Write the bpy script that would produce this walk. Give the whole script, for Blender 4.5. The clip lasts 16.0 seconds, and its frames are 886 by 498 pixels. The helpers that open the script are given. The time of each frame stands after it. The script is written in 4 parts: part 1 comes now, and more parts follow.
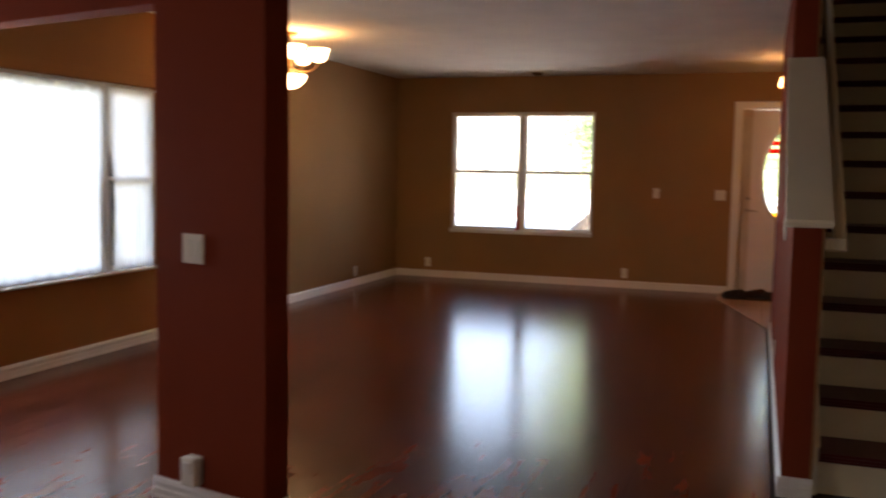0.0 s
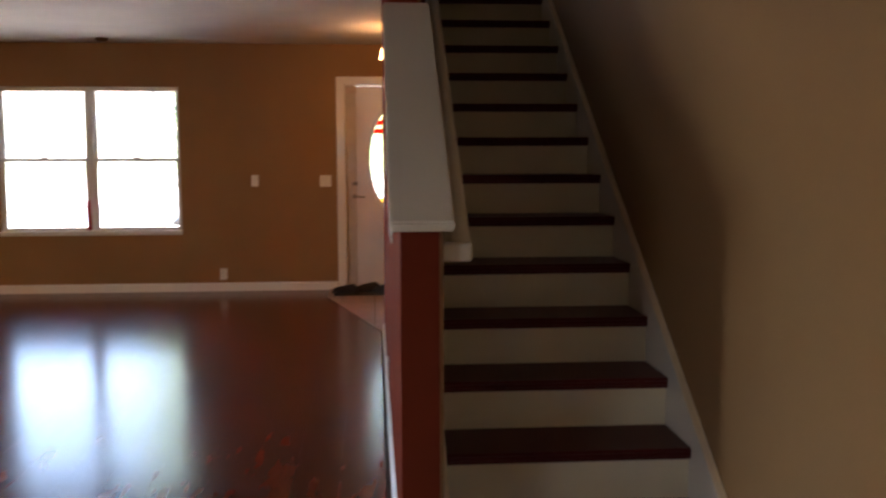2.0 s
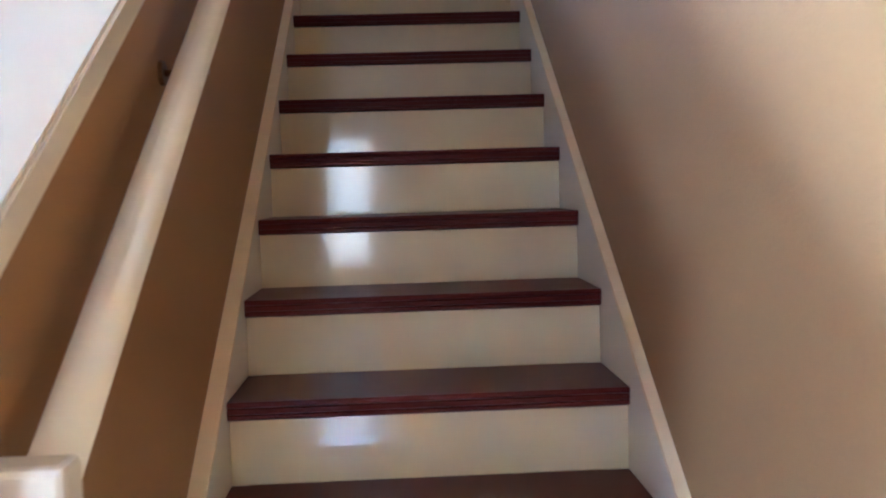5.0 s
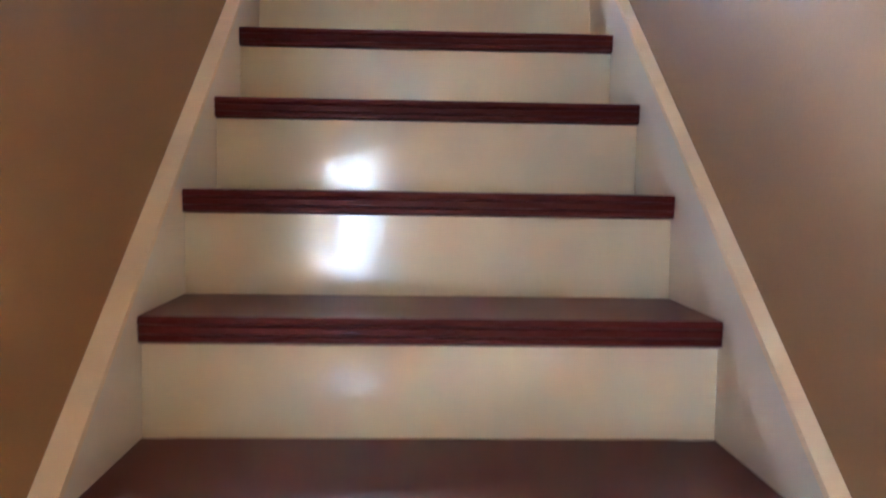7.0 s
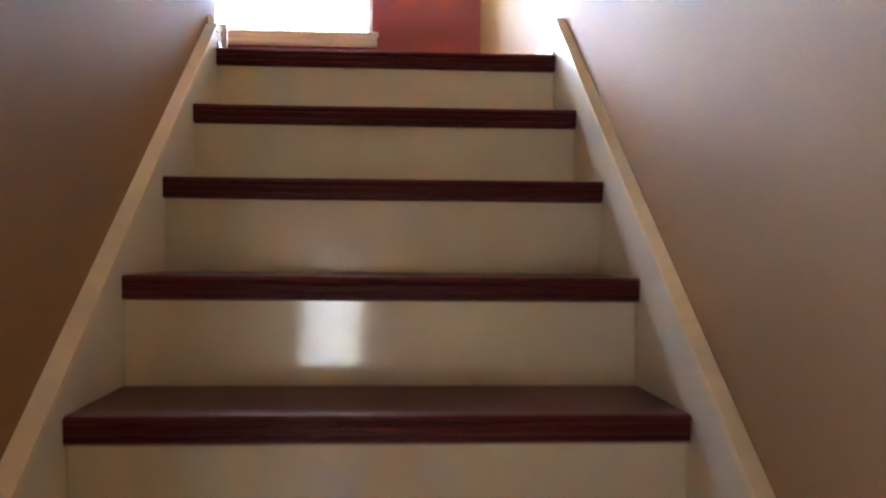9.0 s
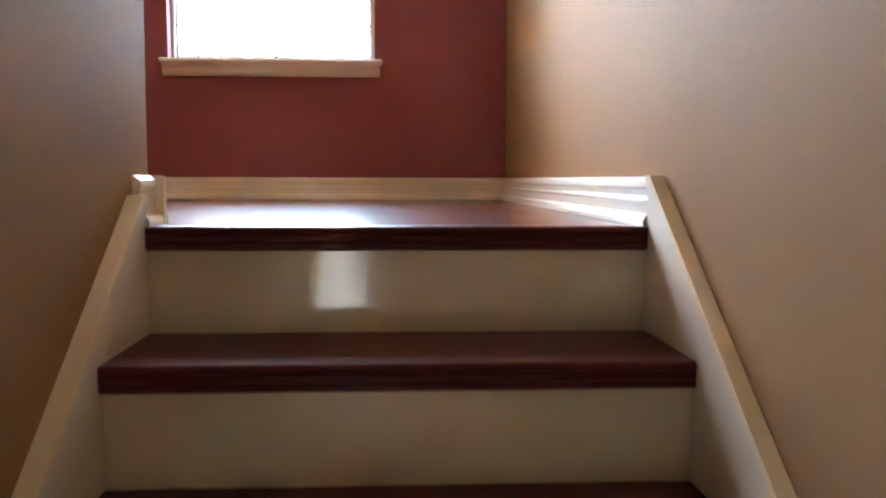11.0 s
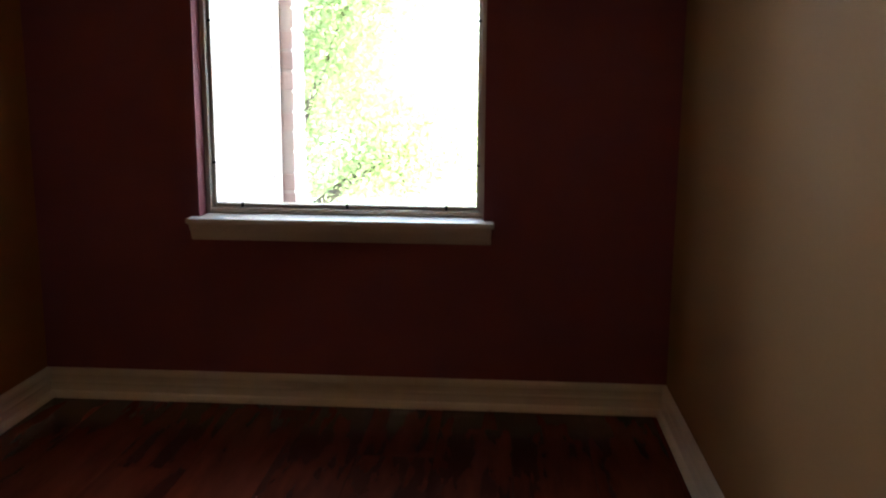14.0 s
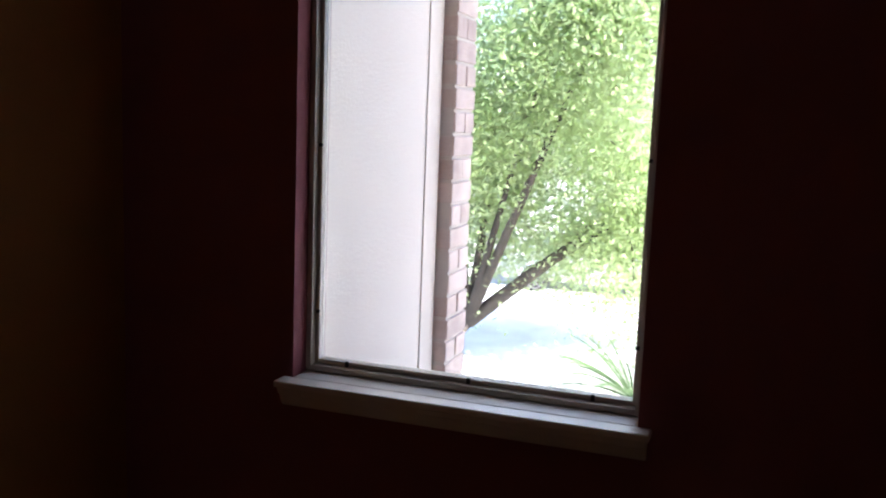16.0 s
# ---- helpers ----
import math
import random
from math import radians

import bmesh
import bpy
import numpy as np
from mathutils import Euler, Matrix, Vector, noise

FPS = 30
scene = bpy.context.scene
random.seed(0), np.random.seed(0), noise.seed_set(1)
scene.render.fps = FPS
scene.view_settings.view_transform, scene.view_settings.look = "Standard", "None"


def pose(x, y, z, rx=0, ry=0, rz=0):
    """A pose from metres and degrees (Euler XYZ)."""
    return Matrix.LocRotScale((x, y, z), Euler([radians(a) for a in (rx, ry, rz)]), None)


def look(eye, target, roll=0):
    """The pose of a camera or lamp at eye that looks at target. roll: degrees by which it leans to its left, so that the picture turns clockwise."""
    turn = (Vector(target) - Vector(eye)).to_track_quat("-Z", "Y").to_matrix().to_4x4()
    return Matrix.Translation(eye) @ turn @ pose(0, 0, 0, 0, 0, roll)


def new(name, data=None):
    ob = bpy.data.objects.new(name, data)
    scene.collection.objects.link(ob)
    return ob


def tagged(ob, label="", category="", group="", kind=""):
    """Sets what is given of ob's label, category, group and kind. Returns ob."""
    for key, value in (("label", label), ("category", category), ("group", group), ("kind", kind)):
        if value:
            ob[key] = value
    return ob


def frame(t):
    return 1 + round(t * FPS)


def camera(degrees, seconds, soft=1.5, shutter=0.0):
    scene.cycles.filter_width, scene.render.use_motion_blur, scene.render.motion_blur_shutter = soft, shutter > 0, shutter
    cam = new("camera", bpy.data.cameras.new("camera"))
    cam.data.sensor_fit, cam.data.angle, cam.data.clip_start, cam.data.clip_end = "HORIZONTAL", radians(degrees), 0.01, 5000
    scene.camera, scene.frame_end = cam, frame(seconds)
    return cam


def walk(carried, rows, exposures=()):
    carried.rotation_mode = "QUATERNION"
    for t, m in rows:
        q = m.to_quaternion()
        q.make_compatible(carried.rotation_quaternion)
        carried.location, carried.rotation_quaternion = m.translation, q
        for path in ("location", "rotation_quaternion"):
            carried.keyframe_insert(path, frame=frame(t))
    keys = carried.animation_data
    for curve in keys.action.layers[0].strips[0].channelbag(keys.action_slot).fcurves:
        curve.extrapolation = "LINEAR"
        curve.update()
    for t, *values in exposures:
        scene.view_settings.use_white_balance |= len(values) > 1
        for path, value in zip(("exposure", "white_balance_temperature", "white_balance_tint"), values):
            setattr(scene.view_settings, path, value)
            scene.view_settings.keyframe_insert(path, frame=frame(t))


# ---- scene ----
cam = camera(52.20, 16.0, soft=2.0, shutter=0.4)
PATH = [
    (0.0, look((-0.273, -4.009, 1.331), (-1.263, -1.189, 1.069), 1.00)),
    (0.5, look((-0.371, -3.649, 1.337), (-0.909, -0.714, 1.029), -0.06)),
    (0.7, look((-0.366, -3.570, 1.339), (-0.766, -0.618, 0.989), -0.48)),
    (1.0, look((-0.354, -3.352, 1.325), (-0.640, -0.388, 0.954), -0.52)),
    (1.5, look((-0.290, -3.057, 1.334), (-0.470, -0.085, 0.971), -0.76)),
    (2.0, look((-0.217, -2.623, 1.328), (0.006, 0.353, 1.027), -0.16)),
    (2.3, look((-0.173, -2.410, 1.355), (0.205, 0.559, 1.147), -0.41)),
    (2.5, look((-0.166, -2.354, 1.331), (0.377, 0.590, 1.142), 0.19)),
    (3.0, look((-0.002, -2.081, 1.374), (0.344, 0.895, 1.230), 0.12)),
    (3.2, look((0.058, -1.910, 1.339), (0.407, 1.065, 1.126), -0.90)),
    (5.3, look((0.374, -0.594, 1.317), (0.503, 2.397, 1.121), -1.68)),
    (5.5, look((0.368, -0.425, 1.327), (0.531, 2.566, 1.155), -1.62)),
    (6.0, look((0.374, -0.053, 1.384), (0.573, 2.937, 1.247), -1.63)),
    (6.5, look((0.418, 0.252, 1.489), (0.533, 3.239, 1.232), 0.04)),
    (7.0, look((0.376, 0.515, 1.613), (0.495, 3.506, 1.410), 0.88)),
    (7.5, look((0.406, 0.706, 1.726), (0.631, 3.695, 1.592), 2.30)),
    (8.0, look((0.396, 0.879, 1.879), (0.506, 3.877, 1.841), 1.70)),
    (8.2, look((0.399, 0.981, 1.902), (0.444, 3.981, 1.932), 0.16)),
    (8.5, look((0.379, 1.129, 2.019), (0.607, 4.120, 2.030), -0.61)),
    (9.0, look((0.418, 1.350, 2.178), (0.603, 4.344, 2.192), 0.46)),
    (9.2, look((0.401, 1.433, 2.242), (0.511, 4.430, 2.189), 0.26)),
    (11.3, look((0.398, 2.208, 2.808), (0.592, 5.193, 2.577), 0.42)),
    (11.5, look((0.404, 2.298, 2.845), (0.584, 5.285, 2.630), 1.32)),
    (11.7, look((0.424, 2.367, 2.908), (0.515, 5.357, 2.671), 1.03)),
    (12.0, look((0.423, 2.443, 2.986), (0.382, 5.430, 2.711), 0.27)),
    (12.3, look((0.424, 2.559, 3.032), (0.411, 5.549, 2.778), 0.01)),
    (12.5, look((0.415, 2.652, 3.134), (0.495, 5.637, 2.844), 1.13)),
    (12.7, look((0.410, 2.737, 3.202), (0.524, 5.714, 2.847), 1.43)),
    (13.0, look((0.434, 2.859, 3.256), (0.373, 5.836, 2.893), 0.63)),
    (13.5, look((0.421, 3.003, 3.398), (0.247, 5.974, 3.016), 0.28)),
    (14.0, look((0.400, 3.199, 3.580), (0.195, 6.141, 3.032), 0.42)),
    (14.5, look((0.367, 3.316, 3.705), (-0.059, 6.230, 3.134), 1.38)),
    (15.0, look((0.474, 3.450, 3.759), (-0.312, 6.299, 3.241), 0.57)),
    (15.5, look((0.518, 3.670, 3.774), (-0.333, 6.522, 3.397), 1.52)),
    (16.0, look((0.540, 3.826, 3.806), (-0.443, 6.629, 3.383), 2.17)),
]
# stops, colour temperature and tint along the walk
EXPOSURES = [(0.0, 3.5, 7300, 26), (1.0, 3.1, 7000, 29), (1.5, 3.35, 6800, 28), (2.0, 3.95, 6500, 23), (3.0, 5.35, 5700, 17), (3.2, 5.2, 5700, 17), (5.3, 7.8, 4500, 11), (6.5, 8.5, 4450, 9), (8.0, 8.3, 4750, 10), (9.2, 7.5, 5400, 13),
             (11.3, 6.6, 5600, 10), (12.5, 4.8, 6600, 9), (13.5, 4.35, 6200, 11), (14.5, 3.2, 5900, 16), (16.0, 2.4, 6000, 23)]
walk(cam, PATH, EXPOSURES)

# ---- light ----
world = bpy.data.worlds.new("sky")
scene.world = world
world.use_nodes = True
sky = world.node_tree.nodes.new("ShaderNodeTexSky")
sky.sky_type, sky.sun_disc = 'NISHITA', False
sky.dust_density = 1.6
sky.sun_elevation, sky.sun_rotation = radians(35.2), radians(115.9)
world.node_tree.nodes["Background"].inputs["Strength"].default_value = 0.15
world.node_tree.links.new(sky.outputs[0], world.node_tree.nodes["Background"].inputs["Color"])
sun = new("sun", bpy.data.lights.new("sun", 'SUN'))
sun.data.energy, sun.data.angle, sun.data.color = 5.0, radians(0.5), (1.0, 0.95, 0.87)
sun.matrix_world = look((0, 0, 0), (-0.70, 0.34, -0.55))


def window_light(name, eye, target, width, height, watts, colour=(0.95, 0.98, 1.0), spread=180):
    """The sky's light in the opening of a window."""
    lamp = new(name, bpy.data.lights.new(name, 'AREA'))
    lamp.data.shape, lamp.data.size, lamp.data.size_y = 'RECTANGLE', width, height
    lamp.data.energy, lamp.data.color, lamp.data.spread = watts, colour, radians(spread)
    lamp.matrix_world = look(eye, target)
    return lamp


window_light("sky_light_front", (-3.01, 6.67, 1.30), (-3.01, 0, 1.0), 1.6, 1.3, 0.06)
window_light("sky_light_dining", (-4.606, -0.69, 1.25), (0, -0.60, 1.15), 0.50, 1.2, 1.6)
window_light("sky_light_sheers", (-4.77, 0.60, 1.25), (0, 0.60, 1.15), 1.95, 1.2, 0.55)
window_light("sky_light_landing", (-0.05, 5.76, 3.95), (-0.05, 0, 2.3), 0.70, 1.4, 0.42, (1.0, 0.98, 0.90), 105)
window_light("sky_light_patio", (-0.20, -6.28, 1.25), (-0.20, 0, 1.1), 0.45, 1.35, 0.08)
# fill lamp, added out of view to brighten the lower risers
window_light("fill_light_rear", (-4.65, -4.55, 1.45), (0, -4.0, 1.2), 1.2, 0.95, 1.9)

# ---- materials ----
def material(name, colour, rough=0.5, metal=0.0, vary=0.12, scale=6.0, bump=0.1, fine=120.0, coat=0.0, stretch=(1, 1, 1), random_by="", dark=None, spec=0.5, edge=0.25, grain=0.18):
    """A painted or natural surface: broad variation, fine grain, relief and uneven gloss."""
    m = bpy.data.materials.new(name)
    m.use_nodes = True
    t = m.node_tree
    b = t.nodes["Principled BSDF"]
    co = t.nodes.new("ShaderNodeTexCoord")
    mp = t.nodes.new("ShaderNodeMapping")
    mp.inputs["Scale"].default_value = stretch
    t.links.new(co.outputs["Object"], mp.inputs["Vector"])
    big, small = t.nodes.new("ShaderNodeTexNoise"), t.nodes.new("ShaderNodeTexNoise")
    big.inputs["Scale"].default_value, big.inputs["Detail"].default_value = scale, 5
    small.inputs["Scale"].default_value, small.inputs["Detail"].default_value = fine, 3
    source = mp.outputs["Vector"]
    if random_by:
        info = t.nodes.new("ShaderNodeObjectInfo") if random_by == "object" else t.nodes.new("ShaderNodeNewGeometry")
        out = info.outputs["Random"] if random_by == "object" else info.outputs["Random Per Island"]
        shift = t.nodes.new("ShaderNodeVectorMath")
        shift.operation = 'ADD'
        far = t.nodes.new("ShaderNodeMath")
        far.operation = 'MULTIPLY'
        far.inputs[1].default_value = 37.0
        t.links.new(out, far.inputs[0])
        t.links.new(source, shift.inputs[0])
        t.links.new(far.outputs[0], shift.inputs[1])
        source = shift.outputs[0]
    for n in (big, small):
        t.links.new(source, n.inputs["Vector"])
    both = t.nodes.new("ShaderNodeMix")
    both.inputs["Factor"].default_value = grain
    t.links.new(big.outputs["Fac"], both.inputs["A"])
    t.links.new(small.outputs["Fac"], both.inputs["B"])
    fac = both.outputs["Result"]
    if random_by:
        add = t.nodes.new("ShaderNodeMath")
        add.operation = 'MULTIPLY_ADD'
        add.inputs[1].default_value, add.inputs[2].default_value = 0.22, -0.11
        t.links.new(out, add.inputs[0])
        plus = t.nodes.new("ShaderNodeMath")
        plus.operation = 'ADD'
        t.links.new(fac, plus.inputs[0])
        t.links.new(add.outputs[0], plus.inputs[1])
        fac = plus.outputs[0]
    ramp = t.nodes.new("ShaderNodeValToRGB")
    low = dark or tuple(c * (1 - 2 * vary) for c in colour)
    high = tuple(min(1, c * (1 + vary)) for c in colour) if dark is None else colour
    ramp.color_ramp.elements[0].position, ramp.color_ramp.elements[0].color = edge, (*low, 1)
    ramp.color_ramp.elements[1].position, ramp.color_ramp.elements[1].color = 1 - edge, (*high, 1)
    t.links.new(fac, ramp.inputs[0])
    t.links.new(ramp.outputs[0], b.inputs["Base Color"])
    gloss = t.nodes.new("ShaderNodeMapRange")
    gloss.inputs["To Min"].default_value, gloss.inputs["To Max"].default_value = max(0.02, rough * 0.85), min(1, rough * 1.15)
    t.links.new(big.outputs["Fac"], gloss.inputs["Value"])
    t.links.new(gloss.outputs["Result"], b.inputs["Roughness"])
    b.inputs["Metallic"].default_value = metal
    b.inputs["Coat Weight"].default_value = coat
    b.inputs["Coat Roughness"].default_value = 0.12
    b.inputs["Specular IOR Level"].default_value = spec
    if bump:
        bp = t.nodes.new("ShaderNodeBump")
        bp.inputs["Strength"].default_value, bp.inputs["Distance"].default_value = bump, 0.004
        t.links.new(small.outputs["Fac"], bp.inputs["Height"])
        t.links.new(bp.outputs["Normal"], b.inputs["Normal"])
    return m


def glow(name, colour, strength):
    m = bpy.data.materials.new(name)
    m.use_nodes = True
    b = m.node_tree.nodes["Principled BSDF"]
    b.inputs["Base Color"].default_value = (*colour, 1)
    b.inputs["Emission Color"].default_value = (*colour, 1)
    b.inputs["Emission Strength"].default_value = strength
    return m


def clear_glass(name, tint=(1, 1, 1), rough=0.0):
    m = bpy.data.materials.new(name)
    m.use_nodes = True
    t = m.node_tree
    t.nodes.clear()
    out, thin, shine, mix, fr = (t.nodes.new(k) for k in ("ShaderNodeOutputMaterial", "ShaderNodeBsdfTransparent", "ShaderNodeBsdfGlossy", "ShaderNodeMixShader", "ShaderNodeFresnel"))
    thin.inputs["Color"].default_value = (*tint, 1)
    shine.inputs["Roughness"].default_value = 0.02
    fr.inputs["IOR"].default_value = 1.45
    t.links.new(fr.outputs[0], mix.inputs[0])
    t.links.new(thin.outputs[0], mix.inputs[1])
    t.links.new(shine.outputs[0], mix.inputs[2])
    t.links.new(mix.outputs[0], out.inputs["Surface"])
    return m


TAN = material("tan_wall_paint", (0.35, 0.205, 0.090), 0.65, vary=0.06, scale=1.5, bump=0.15, fine=160, spec=0.04)
RED = material("brick_red_wall_paint", (0.22, 0.040, 0.018), 0.65, vary=0.06, scale=1.5, bump=0.3, fine=160, spec=0.04)
MAROON = material("maroon_wall_paint", (0.29, 0.095, 0.108), 0.65, vary=0.06, scale=1.5, bump=0.3, fine=160, spec=0.04)
ORANGE = material("terracotta_orange_wall_paint", (0.38, 0.155, 0.045), 0.65, vary=0.06, scale=1.5, bump=0.3, fine=160, spec=0.04)
CEIL = material("ceiling_paint", (0.72, 0.68, 0.60), 0.9, vary=0.05, scale=3, bump=0.8, fine=90)
TRIM = material("cream_trim_paint", (0.78, 0.73, 0.60), 0.32, vary=0.03, scale=3, bump=0.05, fine=60)
WHITE = material("white_trim_paint", (0.80, 0.79, 0.75), 0.35, vary=0.03, scale=3, bump=0.05, fine=60)
RISER = material("glossy_white_riser_paint", (0.76, 0.68, 0.48), 0.095, vary=0.04, scale=4, bump=0.28, fine=12, coat=0.1)
# light on the upward face put into the colour: warmer and paler than TRIM
SKIRTCAP = material("lit_cream_skirt_top", (0.88, 0.74, 0.50), 0.4, vary=0.04, scale=5, bump=0.06, fine=60)
TREAD = material("dark_cherry_tread", (0.110, 0.022, 0.020), 0.32, dark=(0.080, 0.016, 0.015), edge=0.2, scale=5, bump=0.08, fine=40, stretch=(0.8, 9, 9), coat=0.0, spec=0.10, random_by="object")
PLANK = material("dark_cherry_laminate", (0.185, 0.042, 0.022), 0.20, dark=(0.042, 0.011, 0.008), scale=3.6, bump=0.06, fine=14, grain=0.12, stretch=(5.0, 0.9, 5.0), coat=0.0, spec=0.36, edge=0.26, random_by="object")
GAP = material("floor_underlay", (0.03, 0.012, 0.008), 0.7)
TILE = material("beige_pink_floor_tile", (0.38, 0.25, 0.19), 0.35, vary=0.15, scale=8, bump=0.1, random_by="object")
GROUT = material("tile_grout", (0.22, 0.17, 0.13), 0.9)
PLATE = material("white_plastic_plate", (0.80, 0.77, 0.68), 0.35, vary=0.02, bump=0.02)
SLOT = material("dark_slot", (0.02, 0.02, 0.02), 0.6)
DOORPAINT = material("white_door_paint", (0.74, 0.73, 0.74), 0.35, vary=0.03, scale=3, bump=0.06)
NICKEL = material("brushed_nickel", (0.36, 0.34, 0.32), 0.35, metal=1.0, vary=0.06)
BRONZE = material("antique_bronze", (0.20, 0.12, 0.06), 0.35, metal=1.0, vary=0.15)
VINYL = material("white_vinyl_window_frame", (0.78, 0.77, 0.74), 0.4, vary=0.02, bump=0.02)
ALU = material("beige_window_sash", (0.55, 0.50, 0.42), 0.4, vary=0.04, bump=0.02)
GLASS = clear_glass("window_glass", (0.97, 0.99, 0.98))
SHADE = glow("lit_frosted_shade", (1.0, 0.70, 0.34), 1.2)
AMBER = glow("lit_amber_shade", (1.0, 0.50, 0.16), 1.7)
FENCE = material("weathered_fence_board", (0.36, 0.27, 0.16), 0.9, vary=0.25, scale=3, bump=0.6, fine=40, stretch=(6, 6, 0.6), random_by="object")
RIBBON = material("red_cloth", (0.45, 0.02, 0.03), 0.8, vary=0.1, bump=0.3, fine=300)
SHOE = material("dark_mat_weave", (0.035, 0.025, 0.02), 0.9, vary=0.3, bump=0.8, fine=300)
SIDING = material("cream_fibre_siding", (0.72, 0.65, 0.56), 0.7, vary=0.04, scale=2, bump=0.3, fine=120)
BRICK = material("red_brown_brick", (0.68, 0.57, 0.50), 0.9, dark=(0.40, 0.31, 0.27), scale=9, bump=0.9, fine=90, random_by="object")
MORTAR = material("pale_mortar", (0.56, 0.51, 0.45), 0.95, vary=0.1, bump=0.6)
CONCRETE = material("sunlit_concrete", (0.68, 0.66, 0.62), 0.9, vary=0.1, scale=2, bump=0.5)
ASPHALT = material("pale_street_concrete", (0.45, 0.43, 0.40), 0.9, vary=0.15, scale=3, bump=0.8)
GRASS = material("lawn", (0.13, 0.14, 0.06), 0.95, vary=0.3, scale=2, bump=1.0, fine=200)
BARK = material("grey_brown_bark", (0.07, 0.058, 0.048), 0.95, vary=0.3, scale=9, bump=1.0, fine=40, stretch=(4, 4, 0.7))
LEAF = material("bright_green_leaf", (0.28, 0.34, 0.13), 0.45, dark=(0.10, 0.17, 0.075), scale=3, bump=0, random_by="island")
PALM = material("palm_leaf", (0.09, 0.15, 0.06), 0.5, dark=(0.05, 0.09, 0.03), scale=3, bump=0, random_by="island")
CARPAINT = material("silver_white_car_paint", (0.72, 0.72, 0.70), 0.25, vary=0.03, coat=0.4)
RUBBER = material("tyre_rubber", (0.02, 0.02, 0.02), 0.8)
SHINGLE = material("grey_roof_shingle", (0.16, 0.14, 0.13), 0.95, vary=0.2, scale=5, bump=0.8)

# leaves let some sun through
t = LEAF.node_tree
through_leaf, both = t.nodes.new("ShaderNodeBsdfTranslucent"), t.nodes.new("ShaderNodeMixShader")
through_leaf.inputs["Color"].default_value = (0.62, 0.72, 0.42, 1)
both.inputs[0].default_value = 0.58
t.links.new(t.nodes["Principled BSDF"].outputs[0], both.inputs[1])
t.links.new(through_leaf.outputs[0], both.inputs[2])
t.links.new(both.outputs[0], t.nodes["Material Output"].inputs["Surface"])


# ---- mesh helpers ----
def box(bm, x0, x1, y0, y1, z0, z1, bevel=0.0):
    vs = [bm.verts.new(p) for p in ((x0, y0, z0), (x1, y0, z0), (x1, y1, z0), (x0, y1, z0), (x0, y0, z1), (x1, y0, z1), (x1, y1, z1), (x0, y1, z1))]
    fs = [bm.faces.new([vs[i] for i in f]) for f in ((3, 2, 1, 0), (4, 5, 6, 7), (0, 1, 5, 4), (1, 2, 6, 5), (2, 3, 7, 6), (3, 0, 4, 7))]
    if bevel:
        edges = list({e for f in fs for e in f.edges})
        bmesh.ops.bevel(bm, geom=edges, offset=bevel, segments=2, affect='EDGES', profile=0.5)
    return bm


def boxes(*many, bevel=0.0):
    bm = bmesh.new()
    for b in many:
        box(bm, *b, bevel=bevel)
    return bm


def prism(bm, outline, axis, a, b):
    """An outline of two coordinates drawn out along an axis from a to b. x: (y, z), y: (x, z), z: (x, y)."""
    def at(p, v):
        return {"x": (v, p[0], p[1]), "y": (p[0], v, p[1]), "z": (p[0], p[1], v)}[axis]
    lo, hi = [bm.verts.new(at(p, a)) for p in outline], [bm.verts.new(at(p, b)) for p in outline]
    n = len(outline)
    for i in range(n):
        bm.faces.new((lo[i], lo[(i + 1) % n], hi[(i + 1) % n], hi[i]))
    bm.faces.new(lo)
    bm.faces.new(hi)
    bmesh.ops.recalc_face_normals(bm, faces=bm.faces)
    return bm


def cyl(bm, r0, r1, depth, m, seg=16):
    bmesh.ops.create_cone(bm, cap_ends=True, segments=seg, radius1=r0, radius2=r1, depth=depth, matrix=m)
    return bm


def lathe(bm, outline, m=None, seg=24):
    """Turns an outline of (radius, height) round the upright axis."""
    m = m or Matrix()
    rings = [[bm.verts.new(m @ Vector((r * math.cos(2 * math.pi * i / seg), r * math.sin(2 * math.pi * i / seg), h))) for i in range(seg)] for r, h in outline]
    for p, q in zip(rings, rings[1:]):
        for i in range(seg):
            bm.faces.new((p[i], p[(i + 1) % seg], q[(i + 1) % seg], q[i]))
    return bm


def tube(bm, points, radii, seg=10):
    """A round tapered limb along points."""
    rings = []
    for i, (p, r) in enumerate(zip(points, radii)):
        d = (points[min(i + 1, len(points) - 1)] - points[max(i - 1, 0)]).normalized()
        u = d.orthogonal().normalized()
        v = d.cross(u)
        rings.append([bm.verts.new(p + (u * math.cos(2 * math.pi * k / seg) + v * math.sin(2 * math.pi * k / seg)) * r) for k in range(seg)])
    for p, q in zip(rings, rings[1:]):
        for i in range(seg):
            j = min(range(seg), key=lambda s: (q[s].co - p[i].co).length) if i == 0 else j
            bm.faces.new((p[i], p[(i + 1) % seg], q[(i + 1 + j) % seg], q[(i + j) % seg]))
    bm.faces.new(rings[0])
    bm.faces.new(rings[-1])
    bmesh.ops.recalc_face_normals(bm, faces=bm.faces)
    return bm


def smooth(bm):
    for f in bm.faces:
        f.smooth = True
    return bm


def mesh_of(name, bm, mat):
    me = bpy.data.meshes.new(name)
    bm.to_mesh(me)
    bm.free()
    me.materials.append(mat)
    return me


def part(name, bm, mat, parent=None, label=""):
    ob = new(name, mesh_of(name, bm, mat))
    ob.parent = parent
    if label:
        ob["label"] = label
    return ob


def structure(name, bm, mat, label, category):
    return tagged(part(name, bm, mat), label, category, kind="structure")


def thing(name, at, label, category, group=""):
    ob = new(name)
    ob.empty_display_size = 0.1
    ob.matrix_world = Matrix.Translation(at)
    return tagged(ob, label, category, group)


